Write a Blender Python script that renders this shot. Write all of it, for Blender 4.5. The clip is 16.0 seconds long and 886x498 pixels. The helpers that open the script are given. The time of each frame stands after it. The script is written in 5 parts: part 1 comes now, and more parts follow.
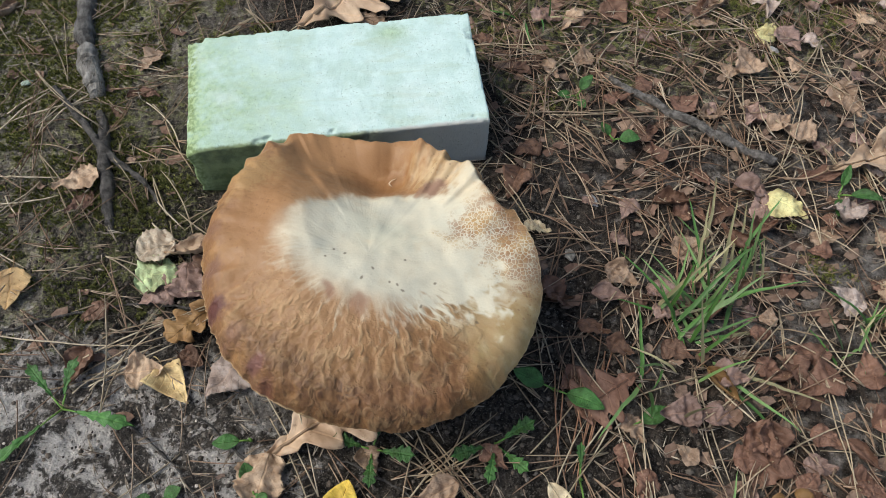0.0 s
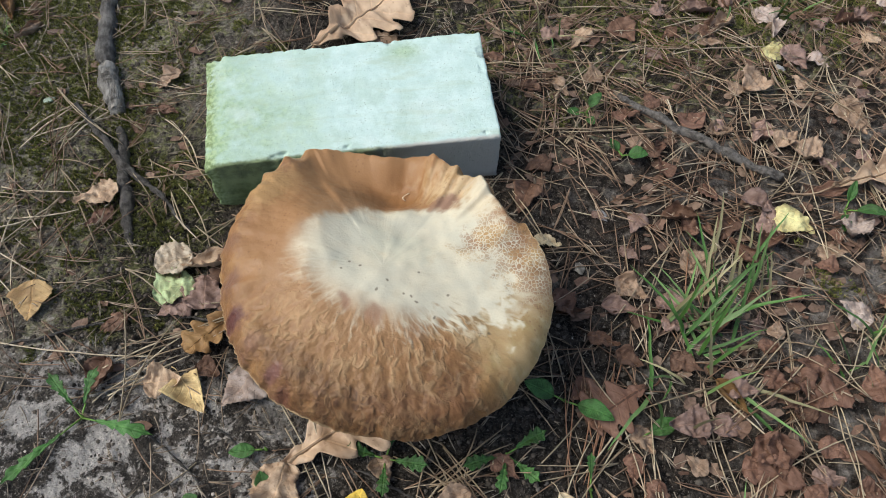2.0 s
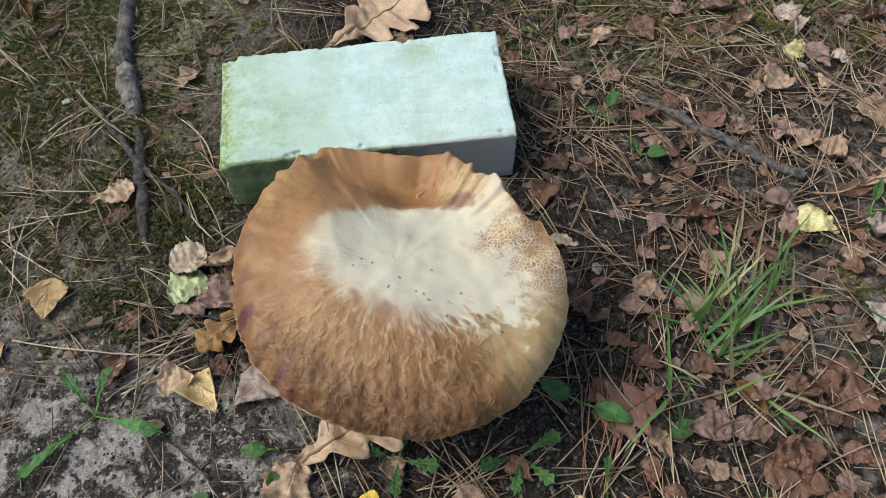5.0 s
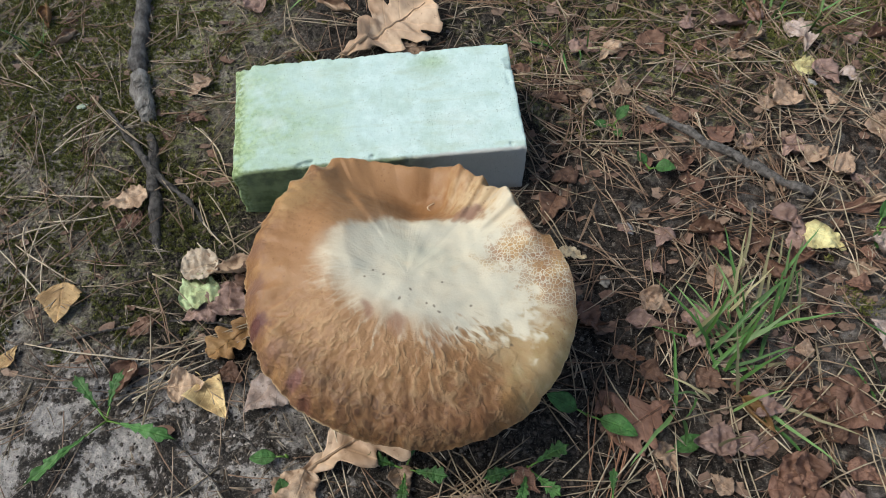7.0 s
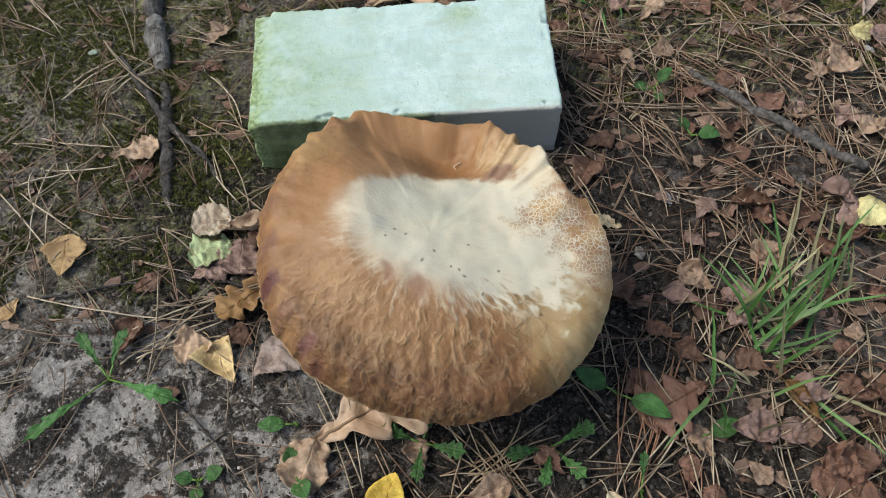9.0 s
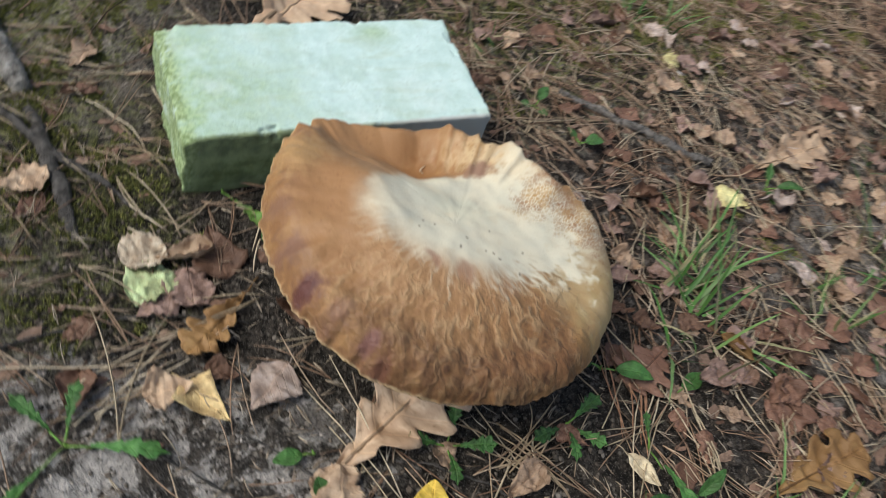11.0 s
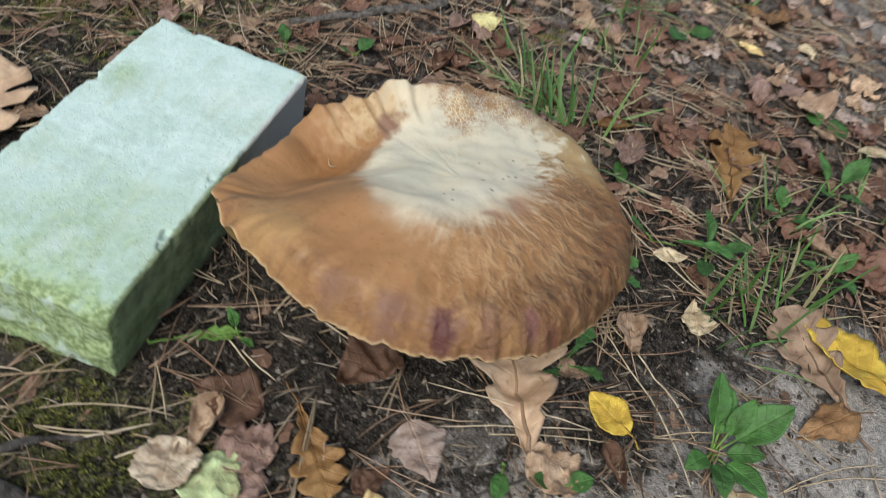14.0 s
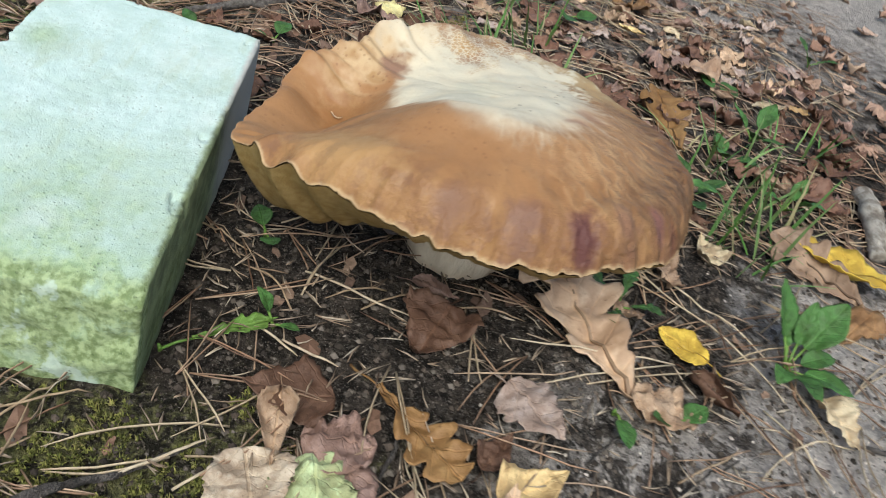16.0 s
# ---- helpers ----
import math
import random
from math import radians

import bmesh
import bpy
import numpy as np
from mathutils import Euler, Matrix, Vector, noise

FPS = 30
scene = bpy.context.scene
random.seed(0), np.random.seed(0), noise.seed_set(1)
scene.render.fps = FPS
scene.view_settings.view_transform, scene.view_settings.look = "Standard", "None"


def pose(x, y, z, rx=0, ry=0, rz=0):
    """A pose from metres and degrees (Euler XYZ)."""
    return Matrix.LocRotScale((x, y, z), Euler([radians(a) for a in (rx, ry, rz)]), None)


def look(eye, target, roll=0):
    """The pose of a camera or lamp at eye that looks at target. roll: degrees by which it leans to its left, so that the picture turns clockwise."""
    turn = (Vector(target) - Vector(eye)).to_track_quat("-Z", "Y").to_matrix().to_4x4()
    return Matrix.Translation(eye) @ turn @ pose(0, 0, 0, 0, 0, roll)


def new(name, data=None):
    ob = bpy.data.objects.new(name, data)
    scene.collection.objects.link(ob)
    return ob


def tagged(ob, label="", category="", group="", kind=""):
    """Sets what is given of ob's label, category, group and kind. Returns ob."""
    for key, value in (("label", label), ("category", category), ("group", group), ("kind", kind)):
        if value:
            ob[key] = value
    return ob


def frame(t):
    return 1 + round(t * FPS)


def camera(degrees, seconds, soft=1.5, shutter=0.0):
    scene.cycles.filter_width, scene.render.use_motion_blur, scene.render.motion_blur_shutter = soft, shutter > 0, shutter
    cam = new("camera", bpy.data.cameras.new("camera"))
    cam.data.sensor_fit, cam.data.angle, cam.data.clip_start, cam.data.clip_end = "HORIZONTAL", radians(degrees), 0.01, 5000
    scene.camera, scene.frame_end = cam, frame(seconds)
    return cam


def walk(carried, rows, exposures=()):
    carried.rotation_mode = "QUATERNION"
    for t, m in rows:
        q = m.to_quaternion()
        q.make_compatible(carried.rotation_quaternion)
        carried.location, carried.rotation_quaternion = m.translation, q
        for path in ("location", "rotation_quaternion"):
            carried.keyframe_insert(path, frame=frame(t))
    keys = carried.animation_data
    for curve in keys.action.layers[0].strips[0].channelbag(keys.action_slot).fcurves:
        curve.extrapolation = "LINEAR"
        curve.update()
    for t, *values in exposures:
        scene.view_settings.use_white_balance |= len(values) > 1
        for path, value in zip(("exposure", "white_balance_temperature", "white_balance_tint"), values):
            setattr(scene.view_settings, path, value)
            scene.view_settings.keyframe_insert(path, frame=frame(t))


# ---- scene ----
cam = camera(59.72, 16.0, soft=0.9, shutter=0.5)
PATH = [
    (0, (0.1497, -0.3867, 0.5961), (0.1966, -0.1154, 0.0631), 1.99),
    (0.5, (0.1532, -0.3860, 0.5949), (0.1946, -0.1139, 0.0617), 0.55),
    (1, (0.1503, -0.3864, 0.5961), (0.1907, -0.1142, 0.0629), 0.68),
    (1.5, (0.1439, -0.3905, 0.6017), (0.1891, -0.1123, 0.0720), 1.62),
    (2, (0.1447, -0.3945, 0.6054), (0.1873, -0.1107, 0.0785), 1.00),
    (2.5, (0.1442, -0.3951, 0.6067), (0.1814, -0.1080, 0.0812), 0.08),
    (3, (0.1467, -0.3917, 0.6008), (0.1793, -0.1096, 0.0723), -0.64),
    (3.5, (0.1470, -0.3894, 0.5981), (0.1781, -0.1093, 0.0684), -0.65),
    (5.8, (0.1516, -0.4018, 0.5951), (0.1763, -0.1060, 0.0737), -2.30),
    (6, (0.1476, -0.3968, 0.6048), (0.1741, -0.1049, 0.0812), -1.42),
    (6.5, (0.1453, -0.4008, 0.6134), (0.1734, -0.0994, 0.0953), -0.98),
    (7, (0.1456, -0.3952, 0.6038), (0.1697, -0.1011, 0.0814), -1.41),
    (7.5, (0.1451, -0.3876, 0.5961), (0.1635, -0.1001, 0.0698), -1.98),
    (8, (0.1415, -0.3837, 0.5898), (0.1621, -0.1030, 0.0599), -1.13),
    (8.5, (0.1358, -0.3795, 0.5825), (0.1572, -0.1032, 0.0504), 0.30),
    (8.7, (0.1404, -0.3811, 0.5770), (0.1493, -0.1043, 0.0447), -1.90),
    (10.8, (-0.0258, -0.4056, 0.4902), (0.1633, -0.1051, 0.0065), 20.13),
    (11, (-0.0789, -0.3873, 0.5030), (0.1740, -0.1068, 0.0368), 25.96),
    (11.5, (-0.1098, -0.3650, 0.5506), (0.1776, -0.1280, 0.0802), 27.62),
    (12, (-0.0459, -0.3101, 0.5091), (0.1876, -0.0947, 0.0001), 20.49),
    (12.5, (-0.1309, -0.2734, 0.4974), (0.1711, -0.0707, 0.0203), 20.05),
    (13, (-0.2235, -0.2332, 0.5403), (0.1892, -0.1644, 0.1103), 29.84),
    (13.5, (-0.1860, -0.2408, 0.4575), (0.1756, -0.1543, -0.0134), 14.94),
    (14, (-0.2033, -0.1736, 0.4318), (0.2062, -0.1442, -0.0058), 19.11),
    (14.5, (-0.2571, -0.1304, 0.4245), (0.1815, -0.1271, 0.0152), 17.49),
    (15, (-0.2780, -0.0983, 0.4090), (0.1687, -0.1343, 0.0100), 17.93),
    (15.5, (-0.2573, -0.0766, 0.3578), (0.1946, -0.1627, -0.0273), 19.47),
    (16, (-0.2299, -0.0502, 0.2916), (0.2449, -0.1645, -0.0570), 22.11),
]
EXPOSURES = [(t, stops, 6350, 5) for t, stops in ((0, 0.43), (6, 0.39), (8.5, 0.35), (11, 0.38), (12.5, 0.06), (13, 0.12), (14.5, 0.38), (16, 0.53))]
walk(cam, [(t, look(eye, target, roll)) for t, eye, target, roll in PATH], EXPOSURES)

# ---- light: an overcast autumn sky between tree crowns ----
world = bpy.data.worlds.new("sky")
scene.world = world
world.use_nodes = True
sky = world.node_tree.nodes.new("ShaderNodeTexSky")
sky.sky_type = "NISHITA"
sky.sun_disc = False
sky.sun_elevation, sky.sun_rotation = radians(52), radians(-78)
sky.air_density, sky.dust_density, sky.ozone_density = 1.0, 3.0, 1.0
world.node_tree.links.new(sky.outputs[0], world.node_tree.nodes["Background"].inputs[0])
world.node_tree.nodes["Background"].inputs[1].default_value = 0.12
sun = new("sun", bpy.data.lights.new("sun", "SUN"))
sun.data.energy, sun.data.angle, sun.data.color = 1.9, radians(32), (1.0, 0.985, 0.95)
SUN_FROM = Vector((-0.6, 0.13, 0.79))
sun.matrix_world = look(SUN_FROM, (0, 0, 0))


# ---- materials ----
class Nodes:
    """A material's node tree, with short ways to the nodes used here."""

    def __init__(self, name):
        self.mat = bpy.data.materials.new(name)
        self.mat.use_nodes = True
        self.tree = self.mat.node_tree
        self.bsdf = self.tree.nodes["Principled BSDF"]

    def node(self, kind, **inputs):
        n = self.tree.nodes.new(kind)
        for key, value in inputs.items():
            self.plug(n.inputs[key.replace("_", " ")], value)
        return n

    def plug(self, socket, value):
        if isinstance(value, bpy.types.NodeSocket):
            self.tree.links.new(value, socket)
        else:
            socket.default_value = value

    def coords(self):
        return self.node("ShaderNodeTexCoord").outputs["Object"]

    def moved(self, vector, scale=(1, 1, 1), at=(0, 0, 0), turn=0.0):
        n = self.node("ShaderNodeMapping", Vector=vector)
        n.inputs["Scale"].default_value, n.inputs["Location"].default_value = scale, at
        n.inputs["Rotation"].default_value = (0, 0, turn)
        return n.outputs[0]

    def noise(self, vector, scale, detail=5.0, rough=0.55, warp=0.0):
        n = self.node("ShaderNodeTexNoise", Vector=vector, Scale=scale, Detail=detail, Roughness=rough, Distortion=warp)
        return n.outputs["Fac"]

    def cells(self, vector, scale, feature="F1"):
        n = self.node("ShaderNodeTexVoronoi", Vector=vector, Scale=scale)
        n.feature = feature
        return n.outputs["Distance"]

    def fade(self, value, low, high, a=0.0, b=1.0):
        n = self.node("ShaderNodeMapRange", Value=value)
        n.interpolation_type = "SMOOTHSTEP"
        for key, v in zip(("From Min", "From Max", "To Min", "To Max"), (low, high, a, b)):
            n.inputs[key].default_value = v
        return n.outputs[0]

    def sum(self, op, a, b=0.0):
        n = self.node("ShaderNodeMath")
        n.operation = op
        self.plug(n.inputs[0], a)
        self.plug(n.inputs[1], b)
        return n.outputs[0]

    def mix(self, fac, a, b, blend="MIX"):
        n = self.node("ShaderNodeMix")
        n.data_type, n.blend_type = "RGBA", blend
        for socket, value in ((n.inputs[0], fac), (n.inputs[6], a), (n.inputs[7], b)):
            self.plug(socket, (*value, 1) if isinstance(value, tuple) and len(value) == 3 else value)
        return n.outputs[2]

    def blob(self, vector, x, y, rx, ry, turn=0.0, noise_value=None, wobble=0.5, inner=0.75, outer=1.2):
        """1 inside an uneven ellipse on the ground plane, 0 outside."""
        n = self.node("ShaderNodeMapping", Vector=vector)
        n.vector_type = "TEXTURE"
        n.inputs["Location"].default_value = (x, y, 0)
        n.inputs["Rotation"].default_value = (0, 0, radians(turn))
        n.inputs["Scale"].default_value = (rx, ry, 1e4)
        length = self.node("ShaderNodeVectorMath", Vector=n.outputs[0])
        length.operation = "LENGTH"
        d = length.outputs["Value"]
        if noise_value is not None:
            d = self.sum("ADD", d, self.sum("MULTIPLY", self.sum("SUBTRACT", noise_value, 0.5), wobble * 2))
        return self.fade(d, inner, outer, 1.0, 0.0)

    def end(self, color, rough=0.85, height=None, depth=0.001, specular=0.3):
        self.plug(self.bsdf.inputs["Base Color"], (*color, 1) if isinstance(color, tuple) and len(color) == 3 else color)
        self.plug(self.bsdf.inputs["Roughness"], rough)
        self.plug(self.bsdf.inputs["Specular IOR Level"], specular)
        if height is not None:
            b = self.node("ShaderNodeBump", Height=height, Strength=1.0, Distance=depth)
            self.tree.links.new(b.outputs[0], self.bsdf.inputs["Normal"])
        return self.mat


def soil_material():
    n = Nodes("forest_soil")
    p = n.coords()
    big, mid, fine, grit = n.noise(p, 9, 4), n.noise(p, 45, 6, 0.62), n.noise(p, 260, 6, 0.7), n.noise(p, 800, 4, 0.65)
    lumps, flecks = n.noise(p, 110, 7, 0.72, 0.6), n.noise(p, 430, 3, 0.6)
    # dark humus with paler crumbs and quartz grains
    c = n.mix(n.fade(lumps, 0.42, 0.6), (0.018, 0.015, 0.012), (0.08, 0.065, 0.052))
    c = n.mix(n.fade(fine, 0.53, 0.62, 0, 0.8), c, (0.17, 0.142, 0.115))
    c = n.mix(n.fade(grit, 0.6, 0.66), c, (0.33, 0.295, 0.25))
    c = n.mix(n.fade(flecks, 0.36, 0.3, 0.0, 0.7), c, (0.012, 0.01, 0.008))
    # brown rotted litter to the east
    litter = n.blob(p, 1.06, 0.0, 0.75, 0.9, 0, big, 0.4)
    c = n.mix(n.sum("MULTIPLY", litter, n.fade(fine, 0.4, 0.6, 0.1, 0.8)), c, n.mix(n.fade(lumps, 0.4, 0.62), (0.04, 0.027, 0.02), (0.13, 0.085, 0.058)))
    # greyer, lichen-crusted soil to the west
    west = n.sum("MAXIMUM", n.blob(p, -0.27, 0.29, 0.3, 0.28, 0, big, 0.5), n.sum("MULTIPLY", n.blob(p, -0.24, 0.01, 0.13, 0.17, 0, big, 0.5), 0.85))
    c = n.mix(n.sum("MULTIPLY", west, n.fade(lumps, 0.36, 0.5, 0.35, 1.0)), c, n.mix(n.fade(fine, 0.42, 0.6), (0.24, 0.2, 0.155), (0.5, 0.435, 0.36)))
    # moss
    moss = n.sum("MAXIMUM", n.blob(p, -0.18, 0.29, 0.2, 0.23, 0, mid, 1.0), n.blob(p, 0.65, 0.3, 0.42, 0.2, 20, mid, 1.0))
    moss = n.sum("MAXIMUM", moss, n.sum("MULTIPLY", n.blob(p, -0.1, 0.0, 0.11, 0.13, 0, mid, 1.1), 0.6))
    c = n.mix(n.sum("MULTIPLY", moss, n.fade(lumps, 0.45, 0.56, 0.05, 0.85)), c, n.mix(n.fade(fine, 0.4, 0.62), (0.13, 0.14, 0.042), (0.39, 0.39, 0.13)))
    # bare grey sand, crusted with dark patches
    sand = n.sum("MAXIMUM", n.blob(p, -0.13, -0.245, 0.215, 0.12, -16, mid, 0.9), n.blob(p, 0.0, -0.44, 0.19, 0.14, -20, mid, 0.7))
    sand = n.sum("MAXIMUM", sand, n.sum("MULTIPLY", n.blob(p, 0.015, -0.215, 0.06, 0.04, -10, mid, 1.0), 0.35))
    patch = n.noise(p, 38, 7, 0.72, 0.3)
    crust = n.fade(patch, 0.46, 0.54, 0.05, 1.0)
    bare = n.blob(p, 0.07, -0.455, 0.2, 0.125, -25, mid, 0.7)
    sandy_mask = n.sum("MAXIMUM", n.sum("MULTIPLY", sand, crust), n.sum("MULTIPLY", bare, n.fade(n.noise(p, 30, 7, 0.74), 0.41, 0.48, 0.15, 1.0)))
    grey_sand = n.mix(n.fade(fine, 0.38, 0.64), (0.5, 0.445, 0.395), (0.8, 0.73, 0.66))
    grey_sand = n.mix(n.fade(flecks, 0.36, 0.3, 0.0, 0.6), grey_sand, (0.07, 0.06, 0.05))
    c = n.mix(sandy_mask, c, grey_sand)
    # trodden grey path further out
    path = n.blob(p, 2.3, -2.6, 2.8, 0.6, -56, mid, 0.5)
    c = n.mix(n.sum("MULTIPLY", path, n.fade(fine, 0.35, 0.55, 0.7, 1.0)), c, n.mix(n.fade(lumps, 0.35, 0.65), (0.46, 0.405, 0.355), (0.68, 0.615, 0.55)))
    h = n.sum("ADD", n.sum("ADD", mid, n.sum("MULTIPLY", lumps, 1.6)), n.sum("ADD", n.sum("MULTIPLY", fine, 1.1), n.sum("MULTIPLY", grit, 0.5)))
    return n.end(c, 0.95, h, 0.008, 0.15)


def brick_material():
    n = Nodes("sand_lime_brick")
    p = n.coords()
    big, mid, fine, grit = n.noise(p, 14, 5, 0.6), n.noise(p, 60, 6, 0.6), n.noise(p, 260, 4), n.noise(p, 1000, 5, 0.7)
    c = n.mix(n.fade(mid, 0.35, 0.7), (0.505, 0.635, 0.575), (0.595, 0.715, 0.66))
    c = n.mix(n.fade(fine, 0.56, 0.75, 0, 0.5), c, (0.42, 0.52, 0.46))
    split = n.node("ShaderNodeSeparateXYZ", Vector=p)
    # algae film: from the weathered end face and the lower sides
    west = n.fade(n.sum("ADD", split.outputs[0], n.sum("MULTIPLY", n.sum("SUBTRACT", big, 0.5), 0.16)), 0.0, 0.115, 1.0, 0.0)
    low = n.fade(n.sum("ADD", split.outputs[2], n.sum("MULTIPLY", n.sum("SUBTRACT", mid, 0.5), 0.03)), 0.03, 0.064, 1.0, 0.0)
    algae = n.sum("MAXIMUM", n.sum("MULTIPLY", west, n.fade(mid, 0.3, 0.62, 0.16, 0.9)), n.sum("MULTIPLY", low, n.fade(split.outputs[0], 0.05, 0.16, 0.95, 0.12)))
    algae = n.sum("MAXIMUM", algae, n.sum("MULTIPLY", n.blob(p, 0.181, 0.107, 0.018, 0.011, 0, fine, 0.6, 0.1, 1.5), 0.65))
    green = n.mix(n.fade(fine, 0.35, 0.7), (0.17, 0.27, 0.06), (0.34, 0.45, 0.16))
    c = n.mix(n.sum("MULTIPLY", algae, 0.85), c, green)
    c = n.mix(n.fade(n.noise(p, 38, 6, 0.68), 0.46, 0.62, 0, 0.5), c, (0.42, 0.54, 0.45))
    # faint olive weather stains drawn across the top
    stain = n.noise(n.moved(p, (0.45, 1.6, 1)), 42, 6, 0.65, 0.5)
    c = n.mix(n.fade(stain, 0.5, 0.68, 0, 0.32), c, (0.4, 0.46, 0.3))
    c = n.mix(n.fade(n.noise(p, 24, 5, 0.6), 0.52, 0.7, 0, 0.35), c, (0.66, 0.72, 0.66))
    # the long front: algae and its shade painted dark olive, grey towards the east; the end face mottled green
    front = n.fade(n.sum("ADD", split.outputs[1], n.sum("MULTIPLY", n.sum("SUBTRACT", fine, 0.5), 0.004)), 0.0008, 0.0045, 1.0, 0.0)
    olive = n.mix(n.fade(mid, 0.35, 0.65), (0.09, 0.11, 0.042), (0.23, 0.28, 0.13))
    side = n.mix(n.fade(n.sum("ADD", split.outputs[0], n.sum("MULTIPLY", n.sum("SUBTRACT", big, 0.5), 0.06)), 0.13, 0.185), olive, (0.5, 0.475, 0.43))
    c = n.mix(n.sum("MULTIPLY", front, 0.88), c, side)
    end = n.fade(n.sum("ADD", split.outputs[0], n.sum("MULTIPLY", n.sum("SUBTRACT", mid, 0.5), 0.012)), 0.004, 0.014, 1.0, 0.0)
    moss = n.mix(n.fade(fine, 0.35, 0.65), (0.16, 0.215, 0.085), (0.36, 0.44, 0.23))
    c = n.mix(n.sum("MULTIPLY", end, n.fade(n.noise(p, 75, 5, 0.65), 0.5, 0.64, 0.92, 0.35)), c, moss)
    c = n.mix(n.sum("MULTIPLY", end, n.fade(n.noise(p, 48, 4, 0.6), 0.57, 0.64, 0.0, 0.65)), c, (0.5, 0.6, 0.53))
    # grey grime on the long sides near the east end
    c = n.mix(n.sum("MULTIPLY", low, n.fade(split.outputs[0], 0.12, 0.2, 0.0, 0.4)), c, (0.42, 0.42, 0.43))
    c = n.mix(n.fade(grit, 0.64, 0.74, 0, 0.3), c, (0.2, 0.26, 0.18))
    pits = n.fade(n.cells(p, 300), 0.1, 0.22, 1.0, 0.0)
    c = n.mix(n.sum("MULTIPLY", n.sum("MULTIPLY", pits, n.fade(mid, 0.5, 0.6)), 0.55), c, (0.22, 0.27, 0.2))
    h = n.sum("ADD", n.sum("ADD", n.sum("MULTIPLY", fine, 0.45), n.sum("MULTIPLY", grit, 0.4)), n.sum("MULTIPLY", pits, -0.4))
    return n.end(c, 0.92, h, 0.0011, 0.2)


def cap_material():
    n = Nodes("bolete_cap_skin")
    p = n.coords()
    flat = n.node("ShaderNodeVectorMath", Vector=p)
    flat.operation = "MULTIPLY"
    flat.inputs[1].default_value = (1, 1, 0)
    unit = n.node("ShaderNodeVectorMath", Vector=flat.outputs[0])
    unit.operation = "NORMALIZE"
    reach = n.node("ShaderNodeVectorMath", Vector=flat.outputs[0])
    reach.operation = "LENGTH"
    r = reach.outputs["Value"]
    rho = n.node("ShaderNodeAttribute")
    rho.attribute_name = "rho"
    rim = rho.outputs["Fac"]
    split = n.node("ShaderNodeSeparateXYZ", Vector=p)
    px, py = split.outputs[0], split.outputs[1]
    shake = n.node("ShaderNodeTexNoise", Vector=p, Scale=42.0, Detail=2.0)

    def rays(stretch, loose=0.0):
        """Coordinates that run outwards from the middle, drawn out along the radius."""
        along = n.node("ShaderNodeCombineXYZ", Z=n.sum("MULTIPLY", r, stretch))
        ray = n.node("ShaderNodeVectorMath", Vector=unit.outputs[0])
        ray.operation = "ADD"
        n.plug(ray.inputs[1], along.outputs[0])
        if not loose:
            return ray.outputs[0]
        jog = n.node("ShaderNodeVectorMath", Vector=shake.outputs["Color"])
        jog.operation = "MULTIPLY_ADD"
        jog.inputs[1].default_value = (loose, loose, loose)
        n.plug(jog.inputs[2], ray.outputs[0])
        return jog.outputs[0]

    def times(*values):
        out = values[0]
        for v in values[1:]:
            out = n.sum("MULTIPLY", out, v)
        return out

    def swing(value, amount):
        return n.sum("MULTIPLY", n.sum("SUBTRACT", value, 0.5), amount)

    streak, streaks = n.noise(rays(5), 7, 3, 0.5), n.noise(rays(6), 13, 2, 0.5)
    soft, big, mid, fine = n.noise(p, 14, 3, 0.5), n.noise(p, 34, 4, 0.55), n.noise(p, 110, 5, 0.6, 0.4), n.noise(p, 520, 4, 0.6)
    # torn scales: long cells along the radius with pale raised seams
    net, small_net = n.cells(rays(5.5, 0.3), 9, "DISTANCE_TO_EDGE"), n.cells(rays(6.5, 0.25), 15, "DISTANCE_TO_EDGE")
    seam, small_seam = n.fade(net, 0.0, 0.22, 1.0, 0.0), n.fade(small_net, 0.0, 0.24, 1.0, 0.0)
    broken = n.fade(mid, 0.4, 0.56)
    # how torn the skin is: smooth to the north-west, rough to the south
    rough_skin = n.fade(n.sum("ADD", n.sum("SUBTRACT", n.sum("MULTIPLY", px, 0.25), py), swing(big, 0.06)), -0.045, 0.035)
    outer = n.fade(r, 0.03, 0.07)
    torn_skin = times(rough_skin, outer, n.fade(n.sum("ADD", px, swing(big, 0.04)), 0.045, 0.085, 1.0, 0.0))
    # ochre-brown skin, lighter towards the bald middle
    c = n.mix(n.fade(soft, 0.3, 0.7), (0.27, 0.13, 0.05), (0.335, 0.175, 0.073))
    c = n.mix(n.fade(n.sum("ADD", r, swing(big, 0.04)), 0.045, 0.09, 0.6, 0.0), c, (0.36, 0.205, 0.1))
    c = n.mix(n.fade(mid, 0.52, 0.8, 0, 0.3), c, (0.24, 0.115, 0.045))
    c = n.mix(times(torn_skin, n.fade(streaks, 0.42, 0.62, 0.0, 0.5)), c, (0.2, 0.095, 0.036))
    c = n.mix(times(torn_skin, n.fade(net, 0.06, 0.3, 0.0, 0.4)), c, (0.22, 0.105, 0.038))
    c = n.mix(times(torn_skin, seam, broken, 0.5), c, (0.5, 0.33, 0.17))
    c = n.mix(times(torn_skin, small_seam, 0.15), c, (0.4, 0.24, 0.1))
    # southern rim: dark brown skin, deepened to paint in the down-turned edge's shade
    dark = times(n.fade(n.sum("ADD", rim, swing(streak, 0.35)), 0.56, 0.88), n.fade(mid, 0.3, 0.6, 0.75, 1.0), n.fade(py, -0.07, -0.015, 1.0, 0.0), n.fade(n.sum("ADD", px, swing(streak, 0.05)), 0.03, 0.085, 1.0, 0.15))
